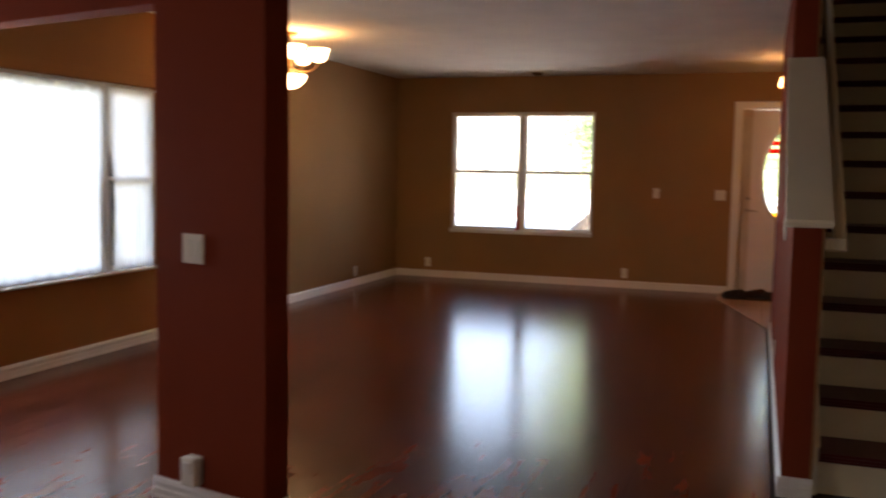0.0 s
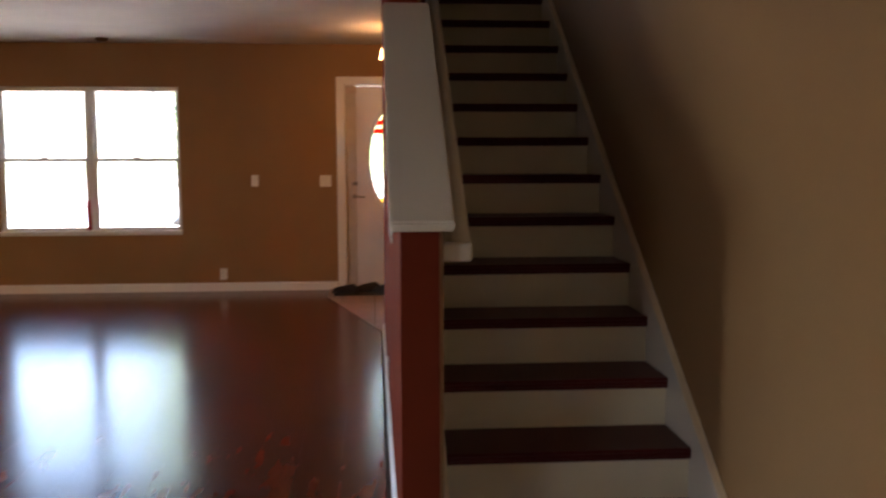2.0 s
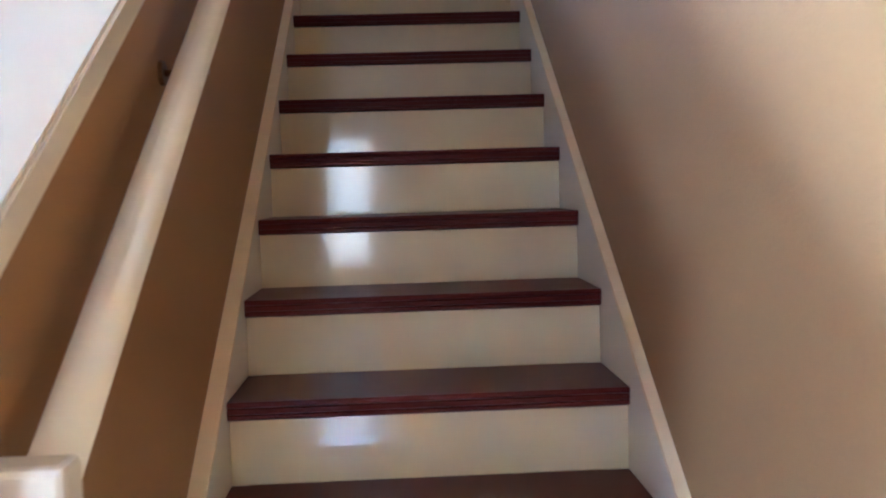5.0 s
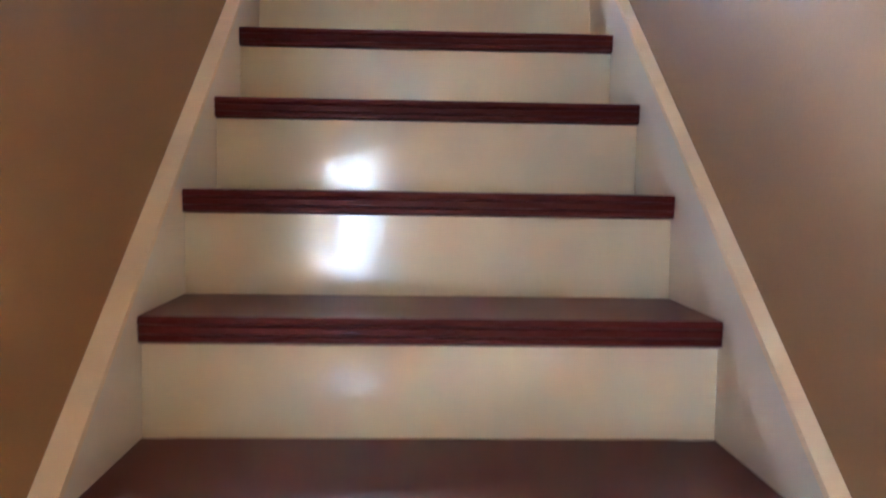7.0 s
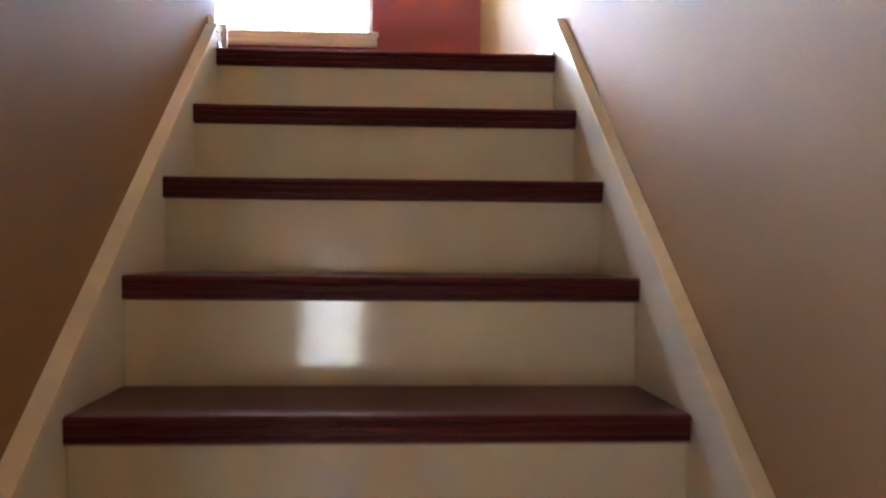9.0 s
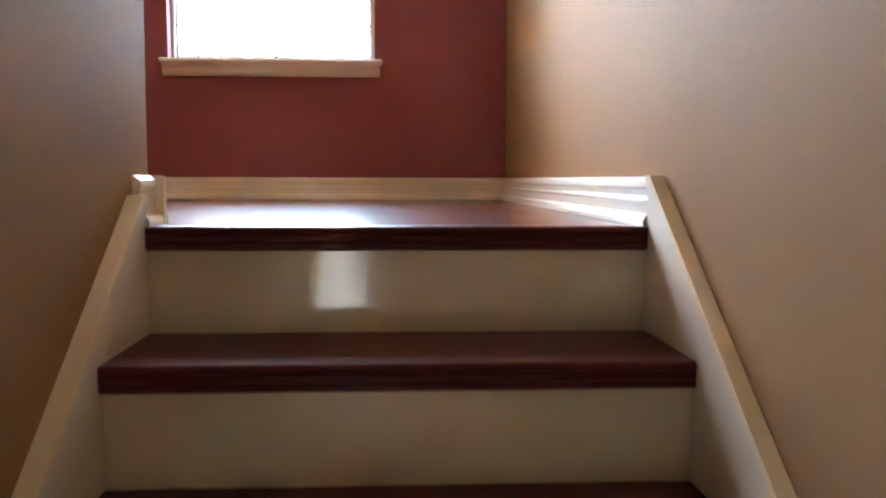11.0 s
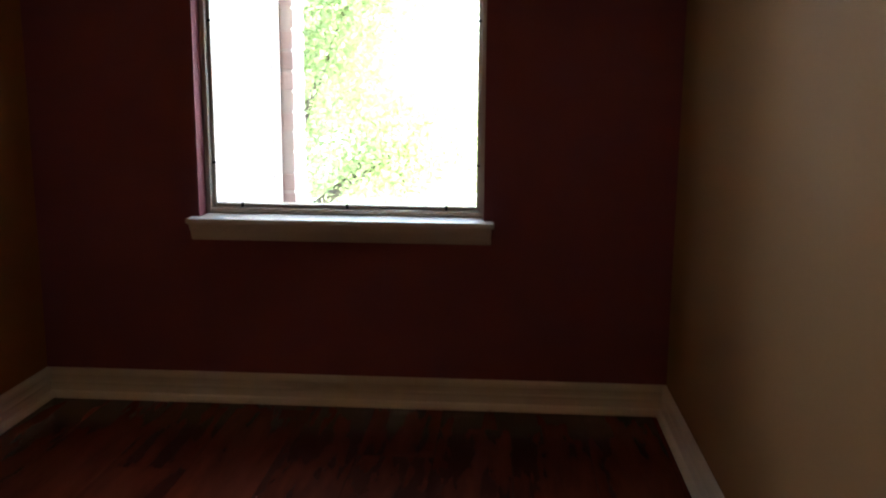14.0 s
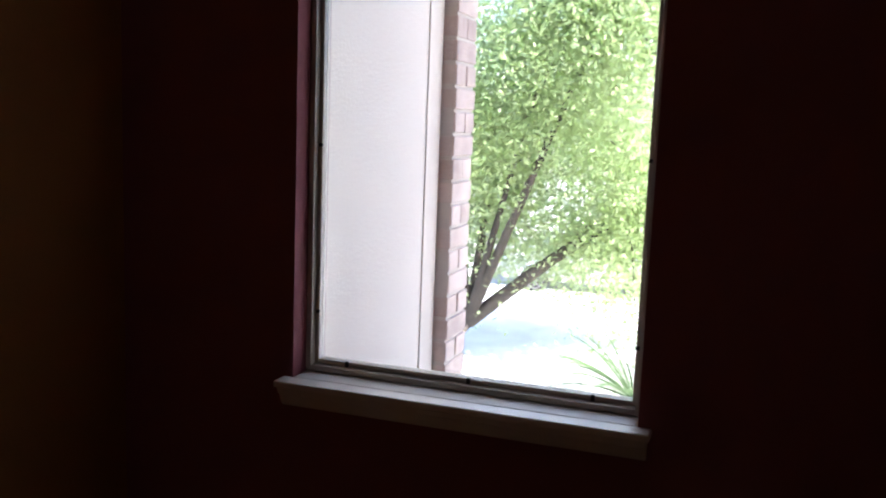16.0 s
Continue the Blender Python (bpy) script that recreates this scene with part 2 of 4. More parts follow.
def wall_bm(axis, a0, a1, b0, b1, z0, z1, holes=()):
    """A wall along an axis from a0 to a1, its thickness from b0 to b1, with holes (from, to, bottom, top) through it."""
    bm = bmesh.new()

    def put(u0, u1, w0, w1):
        if u1 - u0 > 1e-4 and w1 - w0 > 1e-4:
            box(bm, *((u0, u1, b0, b1) if axis == "x" else (b0, b1, u0, u1)), w0, w1)
    at = a0
    for h0, h1, w0, w1 in sorted(holes):
        put(at, h0, z0, z1)
        put(h0, h1, z0, w0)
        put(h0, h1, w1, z1)
        at = h1
    put(at, a1, z0, z1)
    bmesh.ops.remove_doubles(bm, verts=bm.verts, dist=1e-5)
    return bm


# the moulded baseboard's section: (out from the wall, up)
BASE = ((0, 0), (0.016, 0), (0.016, 0.012), (0.013, 0.016), (0.013, 0.040), (0.010, 0.044), (0.010, 0.060), (0.012, 0.064), (0.007, 0.078), (0.003, 0.084), (0, 0.086))


# upstairs it has a shoe moulding at its foot
BASE_SHOE = ((0, 0), (0.028, 0), (0.028, 0.008), (0.024, 0.017), (0.016, 0.021), (0.014, 0.040), (0.016, 0.046), (0.013, 0.052), (0.013, 0.064), (0.016, 0.069), (0.014, 0.079), (0.006, 0.085), (0, 0.087))


def baseboard(axis, a0, a1, face, out, z, name="baseboard", mat=None, scale=1.0, section=BASE):
    """A baseboard along an axis on a wall's face; out is +1 or -1, the way into the room."""
    bm = bmesh.new()
    prism(bm, [(face + out * p * scale, z + h * scale) for p, h in section], {"x": "x", "y": "y"}[axis], a0, a1)
    return structure(name, bm, mat or WHITE, "white moulded baseboard along the foot of the wall", "baseboard")

# ---- measures of the house ----
RUN, RISE, STEPS = 0.2553, 0.1783, 15
WIDE = 0.831                 # clear width of the stair
TOP = STEPS * RISE           # upper floor
LAND = (STEPS - 1) * RUN     # front edge of the landing
H1, H2 = 2.45, TOP + 2.45    # ceilings
LEFT, FRONT, RIGHT, BACK = -4.6, 6.53, 0.852, -6.2
WALLX0, WALLX1 = -0.155, -0.032
UPX, UPY = -0.915, 5.625
HEAD = 1.95                  # underside of the dining header
COLY = 0.97                  # where the stair wall rises to the ceiling

# ---- structure: ground floor ----
structure("ground", boxes((-400, 400, -400, 400, -0.40, -0.14)), GRASS, "green sunlit lawn round the house", "ground")
structure("subfloor", boxes((LEFT, RIGHT, BACK, FRONT, -0.13, -0.006)), GAP, "dark underlay beneath the floor boards", "floor")
FRONT_HOLE = (-3.885, -2.135, 0.60, 2.03)
DOOR_HOLE = (-0.525, 0.395, 0.0, 2.06)
structure("wall_front", wall_bm("x", LEFT - 0.18, RIGHT + 0.18, FRONT, FRONT + 0.18, -0.13, H1, (FRONT_HOLE, DOOR_HOLE)), TAN, "tan painted front wall with window and door", "wall")
# opening of the added window that carries the fill lamp
FILL_HOLE = (-5.20, -3.90, 0.95, 1.95)
DINING_HOLE = (-0.98, 1.76, 0.55, 1.90)
structure("wall_left", wall_bm("y", 1.9, FRONT, LEFT - 0.18, LEFT, -0.13, H1), TAN, "tan painted side wall of the living room", "wall")
structure("wall_dining", wall_bm("y", BACK, 1.9, LEFT - 0.18, LEFT, -0.13, H1, (FILL_HOLE, DINING_HOLE)), ORANGE, "terracotta orange painted dining wall with a wide window", "wall")
# its upper stretch past the landing is unseen and kept to block the sun
structure("wall_right", wall_bm("y", BACK, FRONT, RIGHT, RIGHT + 0.18, -0.13, H2), TAN, "tall tan painted wall beside the stairs", "wall")
PATIO_HOLE = (-0.47, 0.07, 0.50, 1.95)
structure("wall_back", wall_bm("x", LEFT - 0.18, RIGHT + 0.18, BACK - 0.18, BACK, -0.13, H1, (PATIO_HOLE,)), TAN, "tan painted back wall with a window", "wall")
PILLAR = pose(-2.50, -1.04, 0, 0, 0, -13)
pillar = structure("pillar_wall", boxes((-0.012, 0.565, 0.0, 0.125, 0, H1)), RED, "brick red painted wall stub with switch and outlet", "wall")
pillar.matrix_world = PILLAR
header = structure("header", boxes((-2.15, -0.013, 0.0, 0.125, HEAD, H1)), RED, "brick red header above the dining opening", "header")
header.matrix_world = PILLAR
structure("ceiling", boxes((LEFT - 0.18, WALLX0, BACK - 0.18, FRONT + 0.18, H1, TOP - 0.03), (WALLX0, WALLX1, LAND + 0.11, FRONT + 0.18, H1, TOP - 0.03), (WALLX0, RIGHT + 0.18, BACK - 0.18, -0.84, H1, TOP - 0.03), (WALLX1, RIGHT, LAND + 0.112, FRONT + 0.18, H1, TOP - 0.03)), CEIL, "off-white textured ceiling of the ground floor", "ceiling")

# wall beside the stairs: low and sloping, then full height
SLOPE = 0.67
CAP0 = 1.222


def shift_end(bm):
    """The free end of the low wall stands a little nearer to the stairs."""
    for v in bm.verts:
        if v.co.y < 0:
            v.co.x += 0.008


bm = bmesh.new()
prism(bm, [(-0.075, 0), (4.15, 0), (4.15, H1), (COLY, H1), (COLY, CAP0 + SLOPE * (COLY + 0.075) - 0.02), (-0.075, CAP0 - 0.02)], "x", WALLX0, WALLX1 - 0.012)
shift_end(bm)
structure("wall_stair", bm, RED, "brick red wall beside the stairs with a sloping top", "wall")
def widen(bm):
    """The stair wall grows slightly thicker towards the landing."""
    for v in bm.verts:
        if v.co.y > LAND and abs(v.co.x - WALLX1) < 1e-4:
            v.co.x += 0.009
    return bm


bm = bmesh.new()
prism(bm, [(-0.072, 0), (COLY + 0.003, 0), (COLY + 0.003, CAP0 + SLOPE * (COLY + 0.075) - 0.024), (-0.072, CAP0 - 0.024)], "x", WALLX1 - 0.012, WALLX1)
shift_end(bm)
widen(prism(bm, [(COLY + 0.003, 0), (LAND + 0.11, 0), (LAND + 0.11, H1), (COLY + 0.003, H1)], "x", WALLX1 - 0.012, WALLX1))
structure("wall_stair_inner", bm, TAN, "tan painted inner face of the stair wall", "wall")

structure("wall_under_stairs", boxes((WALLX1, RIGHT, 4.03, 4.15, 0, H1)), TAN, "tan painted wall closing the space under the stairs", "wall")

# upper floor
bm = boxes((WALLX0, WALLX1, -0.72, COLY + 0.003, H1, H2))
prism(bm, [(COLY + 0.003, H1), (LAND + 0.11, H1), (LAND + 0.11, H2), (COLY + 0.003, H2)], "x", WALLX0, WALLX1)
structure("wall_stair_upper", widen(bm), TAN, "tan painted upper wall of the stairwell", "wall")
structure("wall_well_back", boxes((WALLX0, RIGHT, -0.84, -0.72, H1, H2)), TAN, "tan painted wall closing the stairwell", "wall")
structure("wall_hall_left", wall_bm("y", LAND - 1.6, UPY, UPX - 0.12, UPX, TOP, H2), ORANGE, "orange-brown painted wall of the upper hall", "wall")
structure("wall_hall_back", boxes((UPX, WALLX0, LAND - 1.72, LAND - 1.6, TOP, H2)), TAN, "tan painted wall closing the upper hall", "wall")
UP_HOLE = (-0.446, 0.341, TOP + 0.515, TOP + 2.05)
structure("wall_upper_window", wall_bm("x", UPX - 0.12, RIGHT, UPY, UPY + 0.16, TOP - 0.2, H2, (UP_HOLE,)), MAROON, "dark maroon painted wall with a tall window", "wall")
structure("ceiling_upper", boxes((UPX - 0.12, RIGHT + 0.18, -0.84, UPY + 0.16, H2, H2 + 0.12)), CEIL, "off-white ceiling of the upper hall", "ceiling")
structure("subfloor_upper", boxes((UPX, RIGHT, LAND + 0.03, UPY, TOP - 0.03, TOP - 0.006), (UPX, WALLX0, LAND - 1.6, LAND + 0.03, TOP - 0.03, TOP - 0.006)), GAP, "dark underlay of the upper floor", "floor")


# ---- stairs ----
stairs = tagged(new("staircase"), "straight staircase with dark cherry treads and glossy white risers", "staircase")
NOSE = 0.040
PROFILE = [(0.012, -NOSE), (0.003, -NOSE + 0.004), (0.003, -0.029), (0.006, -0.027), (0.002, -0.025), (0.002, -0.015), (0.005, -0.013), (0.0, -0.010), (0.001, -0.004), (0.006, 0.0)]


def tread_mesh(deep):
    bm = bmesh.new()
    prism(bm, PROFILE + [(deep, 0.0), (deep, -NOSE)], "x", -0.0008, WIDE + 0.0008)
    return mesh_of("tread", bm, TREAD)


normal_tread, riser_mesh = tread_mesh(RUN + 0.018), mesh_of("riser", boxes((-0.0008, WIDE + 0.0008, 0.022, 0.040, 0.0, RISE - NOSE - 0.0005)), RISER)
for k in range(1, STEPS + 1):
    if k < STEPS:
        step = new("tread", normal_tread)
    else:
        step = new("landing_nosing", tread_mesh(0.062))
    step.parent = stairs
    step.location = (0, (k - 1) * RUN, k * RISE)
    board = new("riser", riser_mesh)
    board.parent = stairs
    board.location = (0, (k - 1) * RUN, (k - 1) * RISE)
UPSKIRT = 0.24


def skirt(x0, x1, name, head=0.070):
    bm = bmesh.new()
    prism(bm, [(-0.010, 0), (-0.010, UPSKIRT + 0.03), (LAND - 0.012, TOP + head), (LAND + 0.012, TOP + head), (LAND + 0.012, TOP - NOSE - 0.002), (LAND + 0.055, TOP - NOSE - 0.002), (LAND + 0.055, TOP - 0.30), (0.32, 0)], "x", x0, x1)
    ob = part(name, bm, TRIM, stairs, "cream painted skirt board")
    bm = bmesh.new()
    prism(bm, [(-0.014, UPSKIRT + 0.031), (-0.014, UPSKIRT + 0.045), (LAND - 0.014, TOP + head + 0.014), (LAND + 0.012, TOP + head + 0.014), (LAND + 0.012, TOP + head + 0.0005), (LAND - 0.012, TOP + head + 0.0005)], "x", min(x0, x1) - (0.004 if x0 > 0.4 else 0), max(x0, x1) + (0.004 if x0 < 0.4 else 0))
    part("skirt_cap", bm, SKIRTCAP, ob, "strip on top of the skirt board, coloured warm cream as if lit from above")
    return ob


UPSKIRT -= 0.065
skirt(-0.0315, -0.001, "skirt_board", 0.038)
UPSKIRT += 0.065
skirt(WIDE + 0.001, RIGHT - 0.0005, "skirt_board", 0.072)

# cap on the sloping wall, with its bed mould
CAPW0, CAPW1 = -0.180, 0.000
cap = thing("stair_wall_cap", (0, 0, 0), "cream painted sloping cap board on the stair wall", "wall cap")


def sloped(y0, y1, z0, z1, x0, x1):
    bm = bmesh.new()
    lift = SLOPE * (y1 - y0)
    return prism(bm, [(y0, z0), (y0, z1), (y1, z1 + lift), (y1, z0 + lift)], "x", x0, x1)


CAPZ = CAP0 - 0.02 - SLOPE * 0.115
bm = sloped(-0.190, COLY - 0.002, CAPZ + 0.0005, CAPZ + 0.030, CAPW0, CAPW1)
bmesh.ops.bevel(bm, geom=list(bm.edges), offset=0.006, segments=2, affect='EDGES')
part("cap_board", bm, TRIM, cap)
for x0, x1 in ((-0.168, WALLX0 - 0.001), (WALLX1 + 0.001, -0.008)):
    part("bed_mould", sloped(-0.104, COLY - 0.002, CAPZ + SLOPE * 0.086 - 0.034, CAPZ + SLOPE * 0.086 - 0.001, x0, x1), TRIM, cap)
part("bed_mould", boxes((-0.162, -0.002, -0.128, -0.1045, CAPZ + 0.002, CAPZ + 0.038), (-0.138, -0.020, -0.1045, -0.0755, CAPZ + 0.008, CAPZ + 0.055), bevel=0.003), TRIM, cap)

# handrail on the stair side of that wall
rail = thing("handrail", (0, 0, 0), "cream painted wooden handrail fixed along the stair wall", "handrail")
RAIL0, RAILX = 1.060, 0.038
bm = bmesh.new()
y0, y1 = 0.02, LAND - 0.5
z1 = RAIL0 + RISE / RUN * (y1 - y0)
ring = [(RAILX + 0.028 * math.cos(a) * (1.0 if math.sin(a) > 0 else 0.85), 0.037 * math.sin(a)) for a in [2 * math.pi * i / 16 for i in range(16)]]
lo, hi = [bm.verts.new((x, y0, RAIL0 + h)) for x, h in ring], [bm.verts.new((x, y1, z1 + h)) for x, h in ring]
for i in range(16):
    bm.faces.new((lo[i], lo[(i + 1) % 16], hi[(i + 1) % 16], hi[i]))
bm.faces.new(lo), bm.faces.new(hi)
bmesh.ops.recalc_face_normals(bm, faces=bm.faces)
part("rail", smooth(bm), TRIM, rail)
part("return_end", boxes((WALLX1 + 0.001, RAILX + 0.026, -0.022, 0.028, RAIL0 - 0.034, RAIL0 + 0.022), bevel=0.008), TRIM, rail)
for y in (0.75, 1.75, 2.75):
    z = RAIL0 + RISE / RUN * (y - y0)
    br = part("bracket", cyl(bmesh.new(), 0.006, 0.006, 0.06, pose(WALLX1 + 0.03, y, z - 0.045, 0, 90, 0), 8), BRONZE, rail, "dark metal rail bracket")
    part("rosette", cyl(bmesh.new(), 0.022, 0.020, 0.008, pose(WALLX1 + (0.005 if y < COLY else 0.014), y, z - 0.045, 0, 90, 0), 14), BRONZE, br)
    part("saddle", boxes((RAILX - 0.010, RAILX + 0.010, y - 0.02, y + 0.02, z - 0.046, z - 0.030)), BRONZE, br)

# ---- baseboards ----
baseboard("x", LEFT, -0.60, FRONT, -1, 0)
baseboard("y", -5.0, FRONT - 0.017, LEFT, 1, 0)
shift_base = baseboard("y", -0.09, 4.15, WALLX0, -1, 0)
for v in shift_base.data.vertices:
    if v.co.y < 0:
        v.co.x += 0.008
baseboard("x", WALLX0 - 0.008, WALLX1 + 0.008, -0.075, -1, 0)
baseboard("y", BACK, -0.011, RIGHT, -1, 0)
for board in (baseboard("x", -0.028, 0.581, 0.0, -1, 0), baseboard("y", 0.0, 0.125, 0.565, 1, 0), baseboard("y", 0.0, 0.125, -0.012, -1, 0)):
    board.matrix_world = PILLAR
baseboard("x", UPX, RIGHT, UPY, -1, TOP, mat=TRIM, scale=0.97, section=BASE_SHOE)
baseboard("y", LAND + 0.012, UPY, RIGHT, -1, TOP, mat=TRIM, scale=0.97, section=BASE_SHOE)
baseboard("y", LAND - 1.6, UPY, UPX, 1, TOP, mat=TRIM, scale=0.97, section=BASE_SHOE)
baseboard("x", WALLX0, WALLX1 + 0.037, LAND + 0.11, 1, TOP, mat=TRIM, scale=0.97, section=BASE_SHOE)
baseboard("y", LAND + 0.0125, LAND + 0.138, WALLX1 + 0.009, 1, TOP, mat=TRIM, scale=0.97, section=BASE_SHOE)


# ---- windows ----
def double_hung(width, height, parent, x0=0.0, sash=None):
    """One double-hung unit from x0, its sill at height 0, the room towards -y: upper sash set back, lower sash forward."""
    mat = sash or VINYL
    half = height / 2
    f = 0.022
    part("jamb", boxes((x0, x0 + f, -0.045, 0.045, 0, height)), mat, parent)
    part("jamb", boxes((x0 + width - f, x0 + width, -0.045, 0.045, 0, height)), mat, parent)
    part("head", boxes((x0 + f, x0 + width - f, -0.045, 0.045, height - f, height)), mat, parent)
    part("sash_sill", boxes((x0 + f, x0 + width - f, -0.045, 0.045, 0, f)), mat, parent)
    for name, lo, hi, y in (("lower_sash", f, half + 0.016, -0.018), ("upper_sash", half - 0.016, height - f, 0.018)):
        a, b, s = x0 + f, x0 + width - f, 0.026
        frame_ob = part(name, boxes((a, a + s, y - 0.014, y + 0.014, lo, hi), (b - s, b, y - 0.014, y + 0.014, lo, hi), (a + s, b - s, y - 0.014, y + 0.014, lo, lo + s), (a + s, b - s, y - 0.014, y + 0.014, hi - s, hi), bevel=0.003), mat, parent)
        pane = part("pane", boxes((a + s, b - s, y - 0.002, y + 0.002, lo + s, hi - s)), GLASS, frame_ob)
        pane.visible_shadow = False
    part("latch", boxes((x0 + width / 2 - 0.03, x0 + width / 2 + 0.03, -0.040, -0.022, half + 0.016, half + 0.030), bevel=0.004), mat, parent)


front_window = tagged(new("window_1"), "white vinyl double-hung pair of windows in the front wall", "window", kind="structure")
front_window.matrix_world = pose(FRONT_HOLE[0], FRONT + 0.09, FRONT_HOLE[2])
fw, fh = FRONT_HOLE[1] - FRONT_HOLE[0], FRONT_HOLE[3] - FRONT_HOLE[2]
double_hung(fw / 2 - 0.012, fh, front_window)
double_hung(fw / 2 - 0.012, fh, front_window, fw / 2 + 0.012)
part("mullion", boxes((fw / 2 - 0.0115, fw / 2 + 0.0115, -0.055, 0.055, 0, fh), bevel=0.004), VINYL, front_window)
part("window_sill", boxes((-0.008, fw + 0.008, -0.115, -0.0455, -0.002, 0.016), bevel=0.005), WHITE, front_window)
part("apron", boxes((-0.004, fw + 0.004, -0.102, -0.0905, -0.028, -0.0025), bevel=0.003), WHITE, front_window)
part("headrail", boxes((0.004, fw - 0.004, -0.088, -0.048, fh - 0.045, fh - 0.003), bevel=0.004), TRIM, front_window, "cream blind headrail")

ribbon = thing("red_ribbon", (FRONT_HOLE[0] + fw / 2 - 0.035, FRONT + 0.036, FRONT_HOLE[2] + 0.020), "small red cloth ribbon hanging beside the window mullion", "ribbon")
bm = bmesh.new()
strip = [[bm.verts.new((u * 0.024 * (1 - 0.25 * h) + 0.005 * math.sin(5 * h), -0.004 * math.cos(4 * u + 6 * h) + side, 0.30 * h)) for u in (-1, -0.5, 0, 0.5, 1)] for side in (0, 0.002) for h in [k / 8 for k in range(9)]]
for side in (0, 9):
    for p, q in zip(strip[side:side + 8], strip[side + 1:side + 9]):
        for i in range(4):
            bm.faces.new((p[i], p[i + 1], q[i + 1], q[i]))
part("strip", smooth(bm), RIBBON, ribbon)

dining_window = tagged(new("window_2"), "wide white window with sheer curtains in the dining wall", "window", kind="structure")
dining_window.matrix_world = pose(LEFT - 0.10, DINING_HOLE[0], DINING_HOLE[2], 0, 0, 90)
dw, dh = DINING_HOLE[1] - DINING_HOLE[0], DINING_HOLE[3] - DINING_HOLE[2]
double_hung(0.58, dh, dining_window)
double_hung(0.50, dh, dining_window, dw - 0.50)
a, b = 0.62, dw - 0.54
part("mullion", boxes((0.5805, 0.6195, -0.05, 0.05, 0, dh)), VINYL, dining_window)
part("mullion", boxes((b + 0.0005, b + 0.0395, -0.05, 0.05, 0, dh)), VINYL, dining_window)
fixed = part("picture_frame", boxes((a, a + 0.05, -0.03, 0.03, 0, dh), (b - 0.05, b, -0.03, 0.03, 0, dh), (a + 0.05, b - 0.05, -0.03, 0.03, 0, 0.05), (a + 0.05, b - 0.05, -0.03, 0.03, dh - 0.05, dh)), VINYL, dining_window)
pane = part("pane", boxes((a + 0.05, b - 0.05, -0.002, 0.002, 0.05, dh - 0.05)), GLASS, fixed)
pane.visible_shadow = False
part("window_sill", boxes((-0.02, dw + 0.02, -0.135, -0.0505, -0.001, 0.016), bevel=0.005), WHITE, dining_window)
part("top_casing", boxes((-0.03, dw + 0.03, -0.114, -0.1005, dh, dh + 0.085), bevel=0.004), ORANGE, dining_window)

SHEER = bpy.data.materials.new("white_sheer_voile")
SHEER.use_nodes = True
nt = SHEER.node_tree
nt.nodes.clear()
o, tr, tl, mx = (nt.nodes.new(k) for k in ("ShaderNodeOutputMaterial", "ShaderNodeBsdfTransparent", "ShaderNodeBsdfTranslucent", "ShaderNodeMixShader"))
tl.inputs["Color"].default_value = (0.92, 0.92, 0.90, 1)
mx.inputs[0].default_value = 0.66
nt.links.new(tr.outputs[0], mx.inputs[1])
nt.links.new(tl.outputs[0], mx.inputs[2])
nt.links.new(mx.outputs[0], o.inputs["Surface"])


def sheer_panel(y0, y1, waist, name, draw=(0.0, 0.0)):
    """A voile panel hanging in the window, drawn in at its waist; draw: how far its two edges stand in below."""
    bm = bmesh.new()
    cols, rows_n = 90, 14
    grid = []
    for j in range(rows_n + 1):
        h = j / rows_n
        pull = 1 - waist * math.exp(-((h - 0.42) / 0.22) ** 2)
        line = []
        for i in range(cols + 1):
            u = i / cols
            y = y1 - (y1 - y0) * (1 - u) * pull if waist > 0 else y0 + (y1 - y0) * u
            low = max(0.0, min(1.0, (0.66 - h) / 0.22)) ** 0.7 * (1 - 0.35 * max(0.0, 0.25 - h) / 0.25)
            y += low * (draw[0] * (1 - u) - draw[1] * u)
            x = LEFT - 0.022 + 0.012 * math.sin(u * 75 + 0.6 * math.sin(h * 4)) + 0.004 * math.sin(u * 31 + h * 3)
            line.append(bm.verts.new((x, y, DINING_HOLE[2] + 0.022 + (dh - 0.045) * h)))
        grid.append(line)
    for j in range(rows_n):
        for i in range(cols):
            bm.faces.new((grid[j][i], grid[j][i + 1], grid[j + 1][i + 1], grid[j + 1][i]))
    ob = part(name, smooth(bm), SHEER)
    ob.modifiers.new("cloth", 'SOLIDIFY').thickness = 0.0008
    return tagged(ob, "white sheer voile curtain hanging before the dining window", "curtain", "sheer curtains")


sheer_panel(-0.38, 1.22, 0.0, "sheer_curtain", (0.05, 0.07))
sheer_panel(1.235, 1.745, 0.0, "sheer_curtain", (0.05, 0.0))
rod = thing("curtain_rod", (LEFT - 0.022, 0, 0), "thin white tension rod across the dining window", "curtain rod")
part("tube", cyl(bmesh.new(), 0.007, 0.007, dw - 0.004, pose(0, (DINING_HOLE[0] + DINING_HOLE[1]) / 2, DINING_HOLE[3] - 0.022, 90, 0, 0), 10), WHITE, rod)

